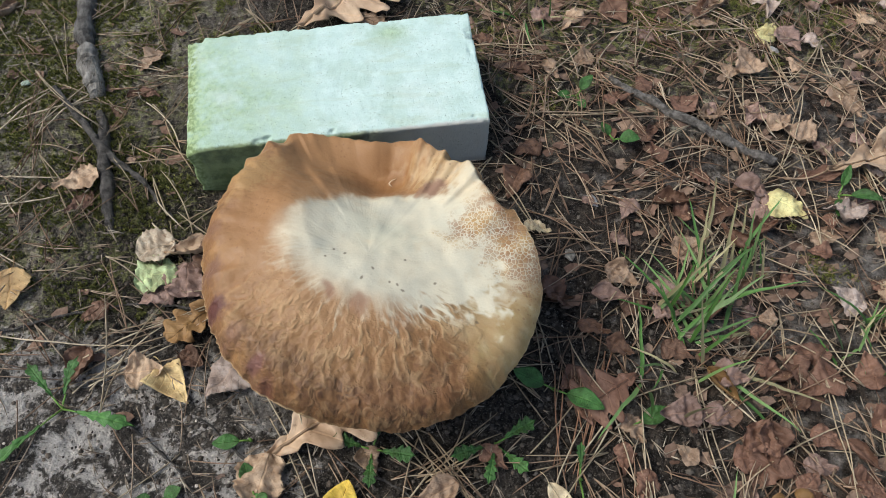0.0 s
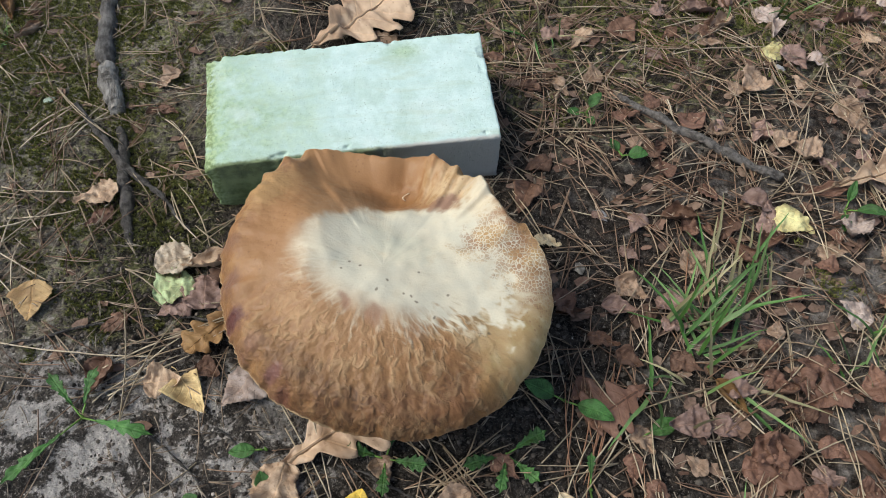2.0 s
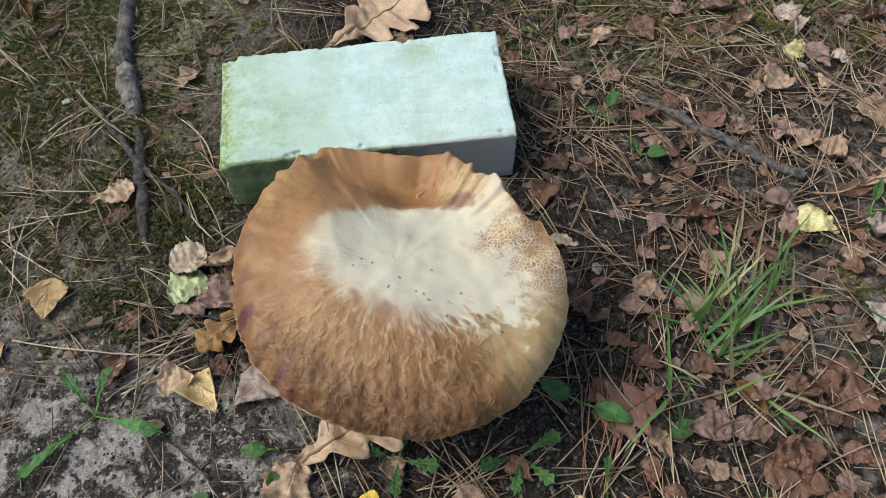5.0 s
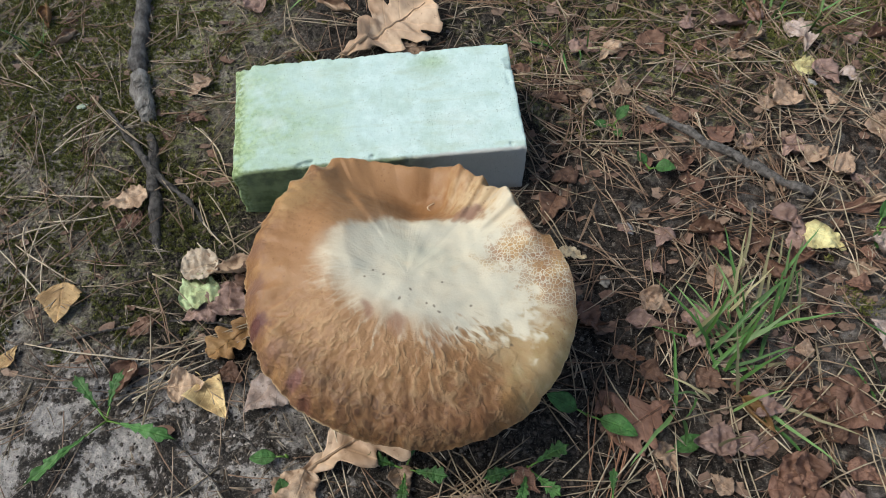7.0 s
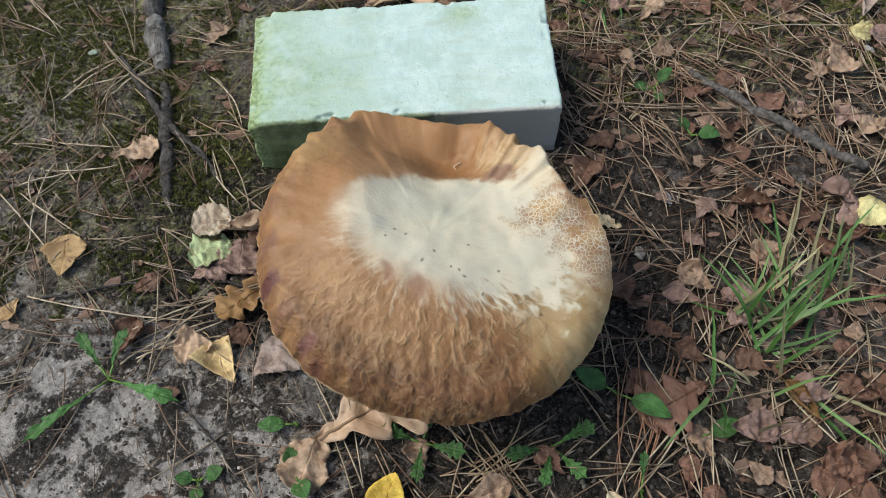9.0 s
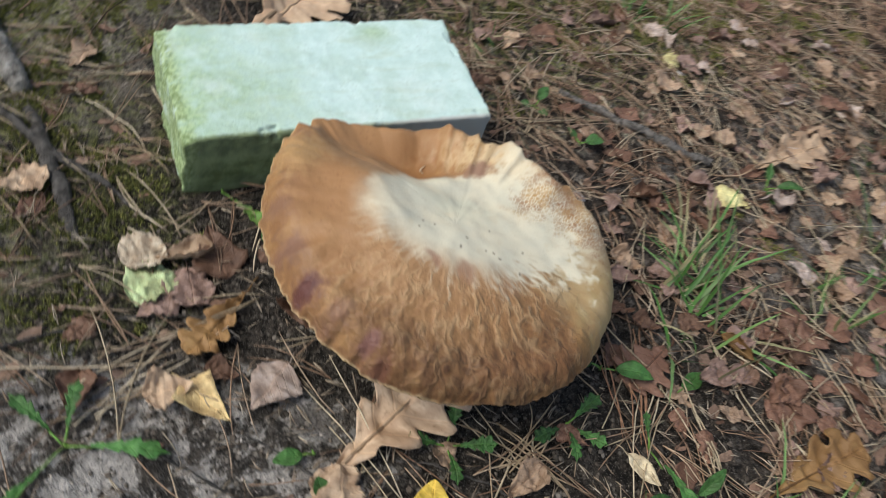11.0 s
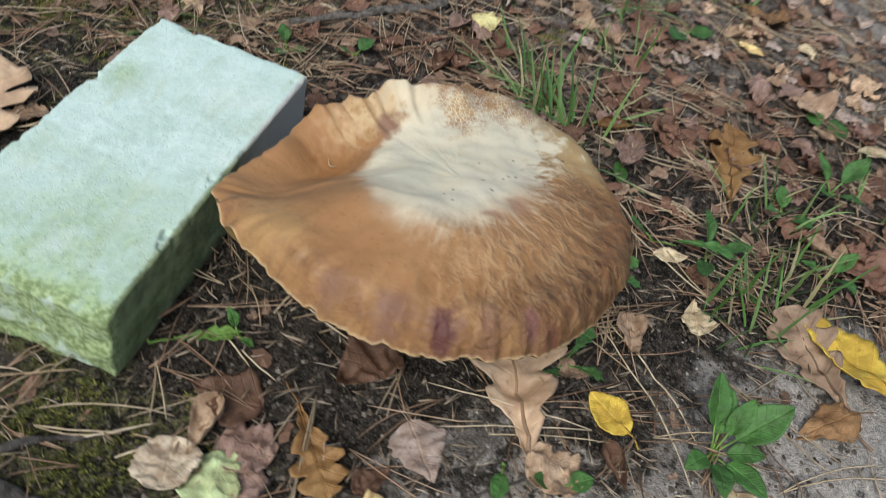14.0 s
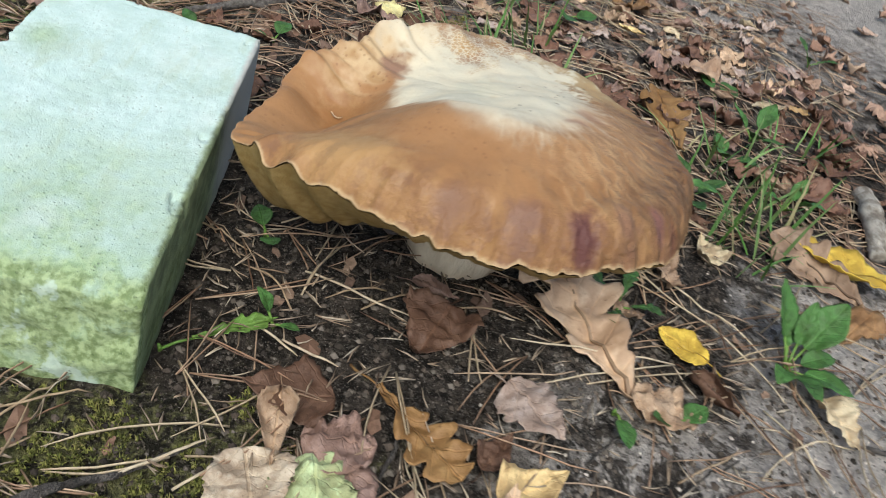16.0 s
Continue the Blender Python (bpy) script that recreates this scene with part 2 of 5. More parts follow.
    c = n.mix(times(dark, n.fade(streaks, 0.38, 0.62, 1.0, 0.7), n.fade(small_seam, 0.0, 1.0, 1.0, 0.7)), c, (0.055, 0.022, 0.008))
    # olive-beige skin to the south-east, blotched with brown
    olive = n.sum("MULTIPLY", n.blob(p, 0.097, -0.05, 0.05, 0.078, 22, streak, 0.6, 0.45, 1.25), n.fade(streaks, 0.3, 0.6, 0.95, 0.6))
    c = n.mix(olive, c, n.mix(n.fade(mid, 0.35, 0.65), (0.36, 0.265, 0.115), (0.45, 0.345, 0.18)))
    # pale bald middle with a torn streaky border, reaching out to the east
    d = n.node("ShaderNodeMapping", Vector=p)
    d.vector_type = "TEXTURE"
    d.inputs["Location"].default_value, d.inputs["Rotation"].default_value = (0.028, 0.008, 0), (0, 0, radians(-9))
    d.inputs["Scale"].default_value = (0.086, 0.052, 1e4)
    far = n.node("ShaderNodeVectorMath", Vector=d.outputs[0])
    far.operation = "LENGTH"
    north = n.fade(n.sum("ADD", py, swing(big, 0.03)), 0.028, 0.05)
    torn = times(outer, n.fade(py, -0.01, 0.03, 1.0, 0.12), n.fade(px, -0.06, -0.02, 0.35, 1.0), n.sum("ADD", swing(streak, 1.2), n.sum("ADD", swing(streaks, 1.1), n.sum("MULTIPLY", seam, -0.22))))
    q = n.sum("ADD", n.sum("ADD", far.outputs["Value"], torn), swing(big, 0.3))
    soft_edge, sharp_edge = n.fade(q, 0.74, 1.16, 1.0, 0.0), n.fade(q, 0.88, 1.06, 1.0, 0.0)
    pale = n.sum("ADD", soft_edge, n.sum("MULTIPLY", north, n.sum("SUBTRACT", sharp_edge, soft_edge)))
    corner = n.blob(p, 0.072, 0.05, 0.044, 0.022, 38, streaks, 1.0, 0.3, 1.25)
    tan = n.blob(p, 0.064, 0.073, 0.043, 0.025, -42, streaks, 1.0, 0.4, 1.2)
    c = n.mix(times(tan, 0.75), c, n.mix(n.fade(streaks, 0.36, 0.58), (0.38, 0.235, 0.105), (0.57, 0.43, 0.25)))
    pale = n.sum("MAXIMUM", pale, times(corner, 0.8))
    pale = n.sum("MAXIMUM", pale, times(n.blob(p, 0.098, -0.012, 0.028, 0.03, 0, streaks, 0.8, 0.2, 1.3), 0.7))
    cream = n.mix(n.fade(big, 0.3, 0.7), (0.64, 0.56, 0.405), (0.55, 0.505, 0.385))
    cream = n.mix(times(n.blob(p, 0.01, 0.02, 0.03, 0.02, -20, mid, 0.8, 0.1, 1.3), 0.35), cream, (0.46, 0.46, 0.34))
    cream = n.mix(n.fade(n.noise(p, 75, 3, 0.55), 0.58, 0.75, 0.0, 0.3), cream, (0.52, 0.4, 0.24))
    c = n.mix(pale, c, cream)
    # cracked skin to the north-east: brown plates split by pale cracks, then loose grains
    plates = n.sum("MAXIMUM", n.blob(p, 0.104, 0.006, 0.024, 0.042, 8, mid, 1.3, 0.6, 1.3), n.blob(p, 0.08, 0.02, 0.026, 0.016, 25, mid, 1.3, 0.5, 1.3))
    split_skin = n.cells(p, 330, "DISTANCE_TO_EDGE")
    crack = times(plates, n.fade(split_skin, 0.03, 0.14, 0.2, 1.0))
    c = n.mix(times(crack, n.fade(mid, 0.35, 0.6, 0.65, 1.0)), c, n.mix(n.fade(big, 0.4, 0.6), (0.42, 0.25, 0.1), (0.27, 0.135, 0.065)))
    # yellowish western margin with violet-brown scuffs
    margin = times(n.fade(n.sum("ADD", rim, swing(mid, 0.12)), 0.78, 0.93), n.fade(px, -0.075, -0.03, 1.0, 0.0))
    c = n.mix(times(margin, 0.65), c, n.mix(n.fade(n.noise(p, 48, 4, 0.6), 0.4, 0.62), (0.19, 0.09, 0.038), (0.34, 0.185, 0.075)))
    c = n.mix(times(margin, n.fade(n.noise(p, 70, 4, 0.65), 0.5, 0.6, 0, 0.5)), c, (0.18, 0.088, 0.05))
    c = n.mix(times(n.blob(p, -0.078, 0.082, 0.03, 0.018, 48, mid, 1.0, 0.3, 1.3), 0.5), c, (0.44, 0.27, 0.11))
    # bruises, blotches, the wet orange pit, and the pocket's shade painted dark brown
    for x, y, rx, ry, turn, s, tint in ((0.0525, 0.062, 0.012, 0.0075, 25, 0.95, (0.25, 0.14, 0.09)), (0.041, 0.057, 0.005, 0.003, 30, 0.7, (0.3, 0.17, 0.1)),
                                  (0.062, -0.09, 0.012, 0.008, 50, 0.75, (0.26, 0.135, 0.045)), (0.0375, -0.104, 0.014, 0.011, 20, 0.7, (0.18, 0.08, 0.03)), (0.088, -0.04, 0.01, 0.006, 30, 0.5, (0.36, 0.24, 0.12)),
                                  (0.072, -0.062, 0.006, 0.011, 30, 0.6, (0.34, 0.21, 0.09)), (0.077, -0.084, 0.006, 0.005, 40, 0.5, (0.36, 0.23, 0.1)), (0.05, -0.056, 0.014, 0.006, -25, 0.5, (0.42, 0.28, 0.14)),
                                  (-0.092, -0.045, 0.01, 0.007, 30, 0.5, (0.2, 0.1, 0.07)), (-0.1045, -0.025, 0.0115, 0.009, 10, 0.95, (0.1, 0.035, 0.03)), 
                                  (-0.079, -0.067, 0.008, 0.006, 40, 0.85, (0.17, 0.075, 0.06)), (-0.075, -0.08, 0.006, 0.008, -40, 0.8, (0.13, 0.05, 0.03)), (-0.108, 0.004, 0.011, 0.01, 20, 0.8, (0.17, 0.085, 0.058)), (-0.1075, 0.036, 0.011, 0.008, 0, 0.6, (0.19, 0.098, 0.062)),
                                  (-0.0275, -0.0265, 0.004, 0.008, 20, 0.65, (0.3, 0.15, 0.09)), (-0.0094, -0.0375, 0.007, 0.009, 5, 0.65, (0.29, 0.145, 0.085)), (0.017, -0.052, 0.008, 0.007, 0, 0.55, (0.32, 0.175, 0.09)),
                                  (0.024, 0.086, 0.018, 0.014, 10, 0.75, (0.22, 0.095, 0.026)), (-0.01, 0.078, 0.036, 0.014, -8, 0.6, (0.21, 0.105, 0.042)), (0.0, -0.1, 0.03, 0.01, 0, 0.4, (0.2, 0.09, 0.035))):
        c = n.mix(n.sum("MULTIPLY", n.blob(p, x, y, rx, ry, turn, n.noise(p, 130, 5, 0.6), 0.9, 0.35, 1.3), s), c, tint)
    # small holes gnawed by slugs
    for k, (x, y) in enumerate(((-0.0284, -0.002), (-0.0155, 0.0006), (-0.0059, -0.0199), (0.012, -0.0237), (0.017, -0.026), (0.02, -0.0302), (0.0244, -0.006), (0.0425, -0.0248), (0.0307, -0.042), (-0.0225, 0.0041), (0.002, -0.0129), (0.0667, -0.055))):
        c = n.mix(n.sum("MULTIPLY", n.blob(p, x, y, 0.0011 + 0.0003 * (k % 3), 0.001, 30 * k, fine, 0.5, 0.3, 1.3), 0.75), c, (0.12, 0.085, 0.055))
    # freckles on the smooth skin
    freckle = times(n.fade(n.cells(p, 230), 0.12, 0.26, 1.0, 0.0), n.fade(big, 0.48, 0.58), n.fade(pale, 0.0, 0.6, 1.0, 0.15))
    c = n.mix(n.sum("MULTIPLY", freckle, 0.4), c, (0.17, 0.075, 0.032))
    c = n.mix(n.fade(fine, 0.58, 0.8, 0, 0.22), c, (0.2, 0.1, 0.05))
    # torn pale edge, and the brown outside of the turned-down lip
    lip = times(n.fade(rim, 0.925, 0.945), n.blob(p, 0.098, 0.052, 0.026, 0.036, 30, mid, 0.3, 0.8, 1.1))
    c = n.mix(times(lip, 0.85), c, n.mix(n.fade(mid, 0.35, 0.65), (0.2, 0.1, 0.035), (0.33, 0.18, 0.075)))
    edge = n.fade(n.sum("ADD", rim, swing(mid, 0.02)), 0.991, 1.0, 0, 0.6)
    c = n.mix(times(edge, n.sum("MAXIMUM", n.fade(px, -0.07, -0.02, 1.0, 0.1), n.fade(px, 0.085, 0.1, 0.0, 1.0))), c, (0.58, 0.43, 0.24))
    bumps = n.sum("ADD", swing(n.noise(rays(10), 11, 1, 0.4), 0.85), swing(n.noise(p, 150, 2, 0.45), 0.65))
    relief = times(torn_skin, n.fade(pale, 0.1, 0.8, 1.0, 0.03), n.sum("ADD", swing(streaks, 0.25), n.sum("ADD", n.sum("SUBTRACT", times(seam, broken, 0.26), 0.08), bumps)))
    h = n.sum("ADD", relief, n.sum("ADD", n.sum("MULTIPLY", fine, 0.12), times(swing(mid, 1.0), n.fade(torn_skin, 0.0, 1.0, 0.2, 0.4), n.fade(pale, 0.2, 0.9, 1.0, 0.08))))
    h = n.sum("ADD", h, n.sum("MULTIPLY", n.sum("MULTIPLY", plates, n.fade(split_skin, 0.0, 0.15)), 0.12))
    h = n.sum("ADD", h, times(margin, swing(n.noise(p, 125, 4, 0.6), 0.9)))
    return n.end(c, n.fade(mid, 0.3, 0.7, 0.46, 0.66), h, 0.002, 0.34)


def plain_material(name, a, b, scale, rough=0.85, depth=0.0006, stretch=(1, 1, 1), specular=0.25):
    n = Nodes(name)
    p = n.moved(n.coords(), stretch)
    big, fine = n.noise(p, scale, 5, 0.6), n.noise(p, scale * 6, 4, 0.6)
    c = n.mix(n.fade(big, 0.3, 0.7), a, b)
    c = n.mix(n.fade(fine, 0.55, 0.8, 0, 0.5), c, tuple(v * 0.5 for v in a))
    return n.end(c, rough, n.sum("ADD", big, fine), depth, specular)


def leaf_material(name, rough=0.6, vein=0.35, spots=0.6):
    """Dead or living leaves: each takes its own colour from the object, with veins, blotches and spots."""
    n = Nodes(name)
    p = n.coords()
    info = n.node("ShaderNodeObjectInfo")
    shift = n.node("ShaderNodeVectorMath", Vector=p)
    shift.operation = "ADD"
    seed = n.node("ShaderNodeCombineXYZ", X=n.sum("MULTIPLY", info.outputs["Random"], 37.0))
    n.plug(shift.inputs[1], seed.outputs[0])
    q = shift.outputs[0]
    big, fine = n.noise(q, 60, 4, 0.6), n.noise(q, 420, 4, 0.6)
    c = n.mix(n.fade(big, 0.35, 0.65, 0.0, 0.75), info.outputs["Color"], n.mix(1.0, info.outputs["Color"], (0.5, 0.42, 0.36), "MULTIPLY"))
    pale = n.noise(q, 130, 3, 0.6)
    c = n.mix(n.fade(pale, 0.55, 0.75, 0, 0.45), c, n.mix(1.0, info.outputs["Color"], (1.35, 1.45, 1.55), "MULTIPLY"))
    c = n.mix(n.fade(fine, 0.6, 0.72, 0, spots), c, n.mix(1.0, info.outputs["Color"], (0.3, 0.24, 0.2), "MULTIPLY"))
    split = n.node("ShaderNodeSeparateXYZ", Vector=p)
    side = n.sum("ABSOLUTE", split.outputs[1])
    mid = n.fade(side, 0.0004, 0.0013, 1.0, 0.0)
    slant = n.sum("SUBTRACT", n.sum("MULTIPLY", split.outputs[0], 1.0), n.sum("MULTIPLY", side, 0.9))
    saw = n.sum("PINGPONG", slant, 0.0042)
    rib = n.fade(saw, 0.0, 0.0007, 0.7, 0.0)
    lines = n.sum("MAXIMUM", mid, rib)
    c = n.mix(n.sum("MULTIPLY", lines, vein), c, n.mix(1.0, c, (1.5, 1.4, 1.25), "MULTIPLY"))
    h = n.sum("ADD", n.sum("MULTIPLY", lines, -0.25), n.sum("ADD", big, n.sum("MULTIPLY", fine, 0.4)))
    return n.end(c, rough, h, 0.0013, 0.3)


SOIL, BRICK, CAP = soil_material(), brick_material(), cap_material()
PORES = plain_material("bolete_pores", (0.27, 0.165, 0.05), (0.4, 0.27, 0.105), 160, 0.8, 0.0012)
STEM = plain_material("bolete_stem", (0.62, 0.5, 0.34), (0.78, 0.68, 0.52), 70, 0.7, 0.0008, (1, 1, 0.35))
BARK = plain_material("weathered_twig_bark", (0.045, 0.039, 0.034), (0.16, 0.142, 0.126), 190, 0.9, 0.004, (0.7, 0.7, 1))
PALE_WOOD = plain_material("bleached_rotten_wood", (0.22, 0.18, 0.14), (0.6, 0.55, 0.47), 130, 0.9, 0.004, (0.6, 1, 1))
DEAD_LEAF = leaf_material("dead_leaf")
GREEN_LEAF = leaf_material("living_leaf", 0.5, 0.3, 0.2)


# ---- helpers of this scene ----
def part(name, bm, material, parent=None, label="", smooth=True):
    mesh = bpy.data.meshes.new(name)
    bm.to_mesh(mesh)
    bm.free()
    mesh.materials.append(material)
    if smooth:
        mesh.shade_smooth()
    ob = new(name, mesh)
    ob.parent = parent
    return tagged(ob, label)


def fbm(x, y, z=0.0, octaves=3):
    return noise.fractal((x, y, z), 0.9, 2.1, octaves)


def wave(table, degrees):
    """A smooth closed curve through (angle, value) pairs."""
    n = len(table)
    for k in range(n):
        a0, a1 = table[k][0], table[(k + 1) % n][0] + (360 if k == n - 1 else 0)
        d = degrees + (360 if degrees < table[0][0] else 0)
        if a0 <= d < a1:
            u = (d - a0) / (a1 - a0)
            p = [table[(k + j) % n][1] for j in (-1, 0, 1, 2)]
            return 0.5 * (2 * p[1] + (p[2] - p[0]) * u + (2 * p[0] - 5 * p[1] + 4 * p[2] - p[3]) * u * u + (3 * p[1] - p[0] - 3 * p[2] + p[3]) * u ** 3)
    return table[0][1]


def lay(x, y):
    """The lie of the ground: it falls gently to the north."""
    return 0.0065 - 0.048 * math.tanh(y / 0.8) * 0.8 + 0.008 * math.tanh(x - 0.1)


def ground_z(x, y):
    near = max(0.0, 1.0 - max(abs(x - 0.3), abs(y)) / 4.0)
    z = lay(x, y) + near * (0.006 * fbm(x * 9, y * 9, 3.0) + 0.0028 * fbm(x * 38, y * 38, 7.0, 4))
    # soil banked up against the weathered end of the brick
    z += 0.006 * math.exp(-((x + 0.006) / 0.018) ** 2 - max(0.0, abs(y - 0.055) - 0.06) ** 2 / 0.012 ** 2)
    return z - (0.003 if -0.01 < x < 0.26 and -0.01 < y < 0.13 else 0.0)


# ---- ground ----
def steps(low, high, fine, far):
    line, step = list(np.arange(low, high, fine)), fine
    ups, downs, v, w = [], [], high, low
    while v < far:
        ups.append(v)
        downs.append(w - step)
        v, w, step = v + step, w - step, step * 1.16
    return downs[::-1] + line + ups


def build_ground():
    xs, ys = steps(-0.42, 0.95, 0.004, 60.0), steps(-0.5, 0.42, 0.004, 60.0)
    verts = [(x, y, ground_z(x, y)) for y in ys for x in xs]
    w = len(xs)
    faces = [(j * w + i, j * w + i + 1, (j + 1) * w + i + 1, (j + 1) * w + i) for j in range(len(ys) - 1) for i in range(w - 1)]
    mesh = bpy.data.meshes.new("ground")
    mesh.from_pydata(verts, [], faces)
    mesh.materials.append(SOIL)
    mesh.shade_smooth()
    return tagged(new("ground", mesh), "dark forest soil with moss, litter and bare grey sand", "ground", kind="structure")


build_ground()


# ---- brick ----
def build_brick():
    length, depth, height, cell = 0.255, 0.123, 0.068, 0.002
    bm = bmesh.new()
    bmesh.ops.create_cube(bm, size=1.0)
    bmesh.ops.scale(bm, vec=(length, depth, height), verts=bm.verts)
    for axis, size in enumerate((length, depth, height)):
        cuts = int(size / cell)
        for k in range(1, cuts):
            at = [0.0, 0.0, 0.0]
            way = [0.0, 0.0, 0.0]
            at[axis], way[axis] = -size / 2 + size * k / cuts, 1.0
            bmesh.ops.bisect_plane(bm, geom=bm.verts[:] + bm.edges[:] + bm.faces[:], plane_co=at, plane_no=way)
    half = Vector((length / 2, depth / 2, height / 2))
    r = 0.0017
    for v in bm.verts:
        p = v.co.copy()
        # worn arrises: pull edges and corners in, unevenly
        wear = r * (1.0 + 1.6 * max(-0.5, fbm(p.x * 90, p.y * 90, p.z * 90, 4)))
        inner = Vector([max(-h + wear, min(h - wear, c)) for c, h in zip(p, half)])
        d = p - inner
        if d.length > 1e-9:
            p = inner + d.normalized() * min(d.length, wear)
        s = 0.00045 * fbm(p.x * 160, p.y * 160, p.z * 160) + 0.0005 * fbm(p.x * 25, p.y * 25, p.z * 25 + 5)
        p += p.normalized() * s
        # chips knocked off the upper arrises
        if p.z > 0.026 and (abs(p.y) > half.y - 0.007 or abs(p.x) > half.x - 0.007):
            chipped = max(0.0, fbm(p.x * 75 + 4, p.y * 75, 3.0, 4) - 0.28)
            p.z -= 0.006 * chipped * (p.z - 0.026) / 0.008
            p.y -= 0.005 * chipped * math.copysign(1.0, p.y) * (abs(p.y) > half.y - 0.007)
        # the broken end: bulges below, its upper edge is worn off
        if p.x < -0.085:
            k = (-0.085 - p.x) / (half.x - 0.085)
            p.z -= max(0.0, p.z) * 0.16 * k ** 5 * (1 + 0.4 * fbm(p.y * 40, 2, 3))
            p.x += (0.0028 if p.z < 0.018 else 0.001) * k * fbm(p.y * 45, p.z * 45, 9.0, 4)
        # nibbled back edge
        if p.y > 0.045 and p.z > 0.02:
            p.y -= 0.004 * max(0.0, fbm(p.x * 60, 1, 8, 5)) * (p.y - 0.045) / 0.014
        v.co = p + half
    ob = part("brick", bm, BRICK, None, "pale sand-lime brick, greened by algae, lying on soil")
    ob.matrix_world = pose(-0.0015, -0.0005, -0.002)
    return tagged(ob, category="brick")


build_brick()


# ---- mushroom ----
MIDDLE = (0.14, -0.145)
RIM = [(2, 0.117), (14, 0.111), (23, 0.11), (36, 0.114), (41, 0.119), (46, 0.12), (52, 0.116), (60, 0.118), (67, 0.124), (75, 0.125), (84, 0.122), (94, 0.13), (104, 0.137), (111, 0.143), (115, 0.137), (120, 0.138), (131, 0.131), (143, 0.126), (163, 0.121), (179, 0.117), (203, 0.115), (228, 0.113), (254, 0.112), (270, 0.117), (307, 0.122), (340, 0.122)]
EDGE = [(2, 0.112), (23, 0.115), (40, 0.112), (47, 0.102), (55, 0.096), (62, 0.091), (70, 0.086), (78, 0.084), (88, 0.084), (97, 0.085), (110, 0.093), (118, 0.098), (124, 0.105), (131, 0.107), (163, 0.105), (179, 0.107), (215, 0.108), (241, 0.101), (270, 0.102), (307, 0.097), (345, 0.105)]
SHOULDER = [(0, 0.115), (25, 0.114), (40, 0.107), (50, 0.099), (58, 0.094), (66, 0.084), (78, 0.077), (90, 0.077), (103, 0.086), (114, 0.099), (125, 0.114), (140, 0.126), (160, 0.13), (180, 0.131), (200, 0.13), (220, 0.128), (260, 0.122), (300, 0.116), (330, 0.115)]
HALFWAY = [(0, 0.117), (40, 0.109), (60, 0.107), (78, 0.104), (92, 0.105), (108, 0.114), (122, 0.124), (137, 0.136), (160, 0.139), (200, 0.138), (250, 0.133), (290, 0.127), (330, 0.119)]


def ease(u):
    u = max(0.0, min(1.0, u))
    return u * u * (3 - 2 * u)


def hermite(u, p, q, m, n):
    return p * (2 * u ** 3 - 3 * u * u + 1) + m * (u ** 3 - 2 * u * u + u) + q * (3 * u * u - 2 * u ** 3) + n * (u ** 3 - u * u)


def spread(table, a, fan):
    """A curve's mean over a fan of directions."""
    if fan <= 0:
        return wave(table, a)
    return sum(wave(table, (a + fan * v / 3) % 360) for v in range(-3, 4)) / 7


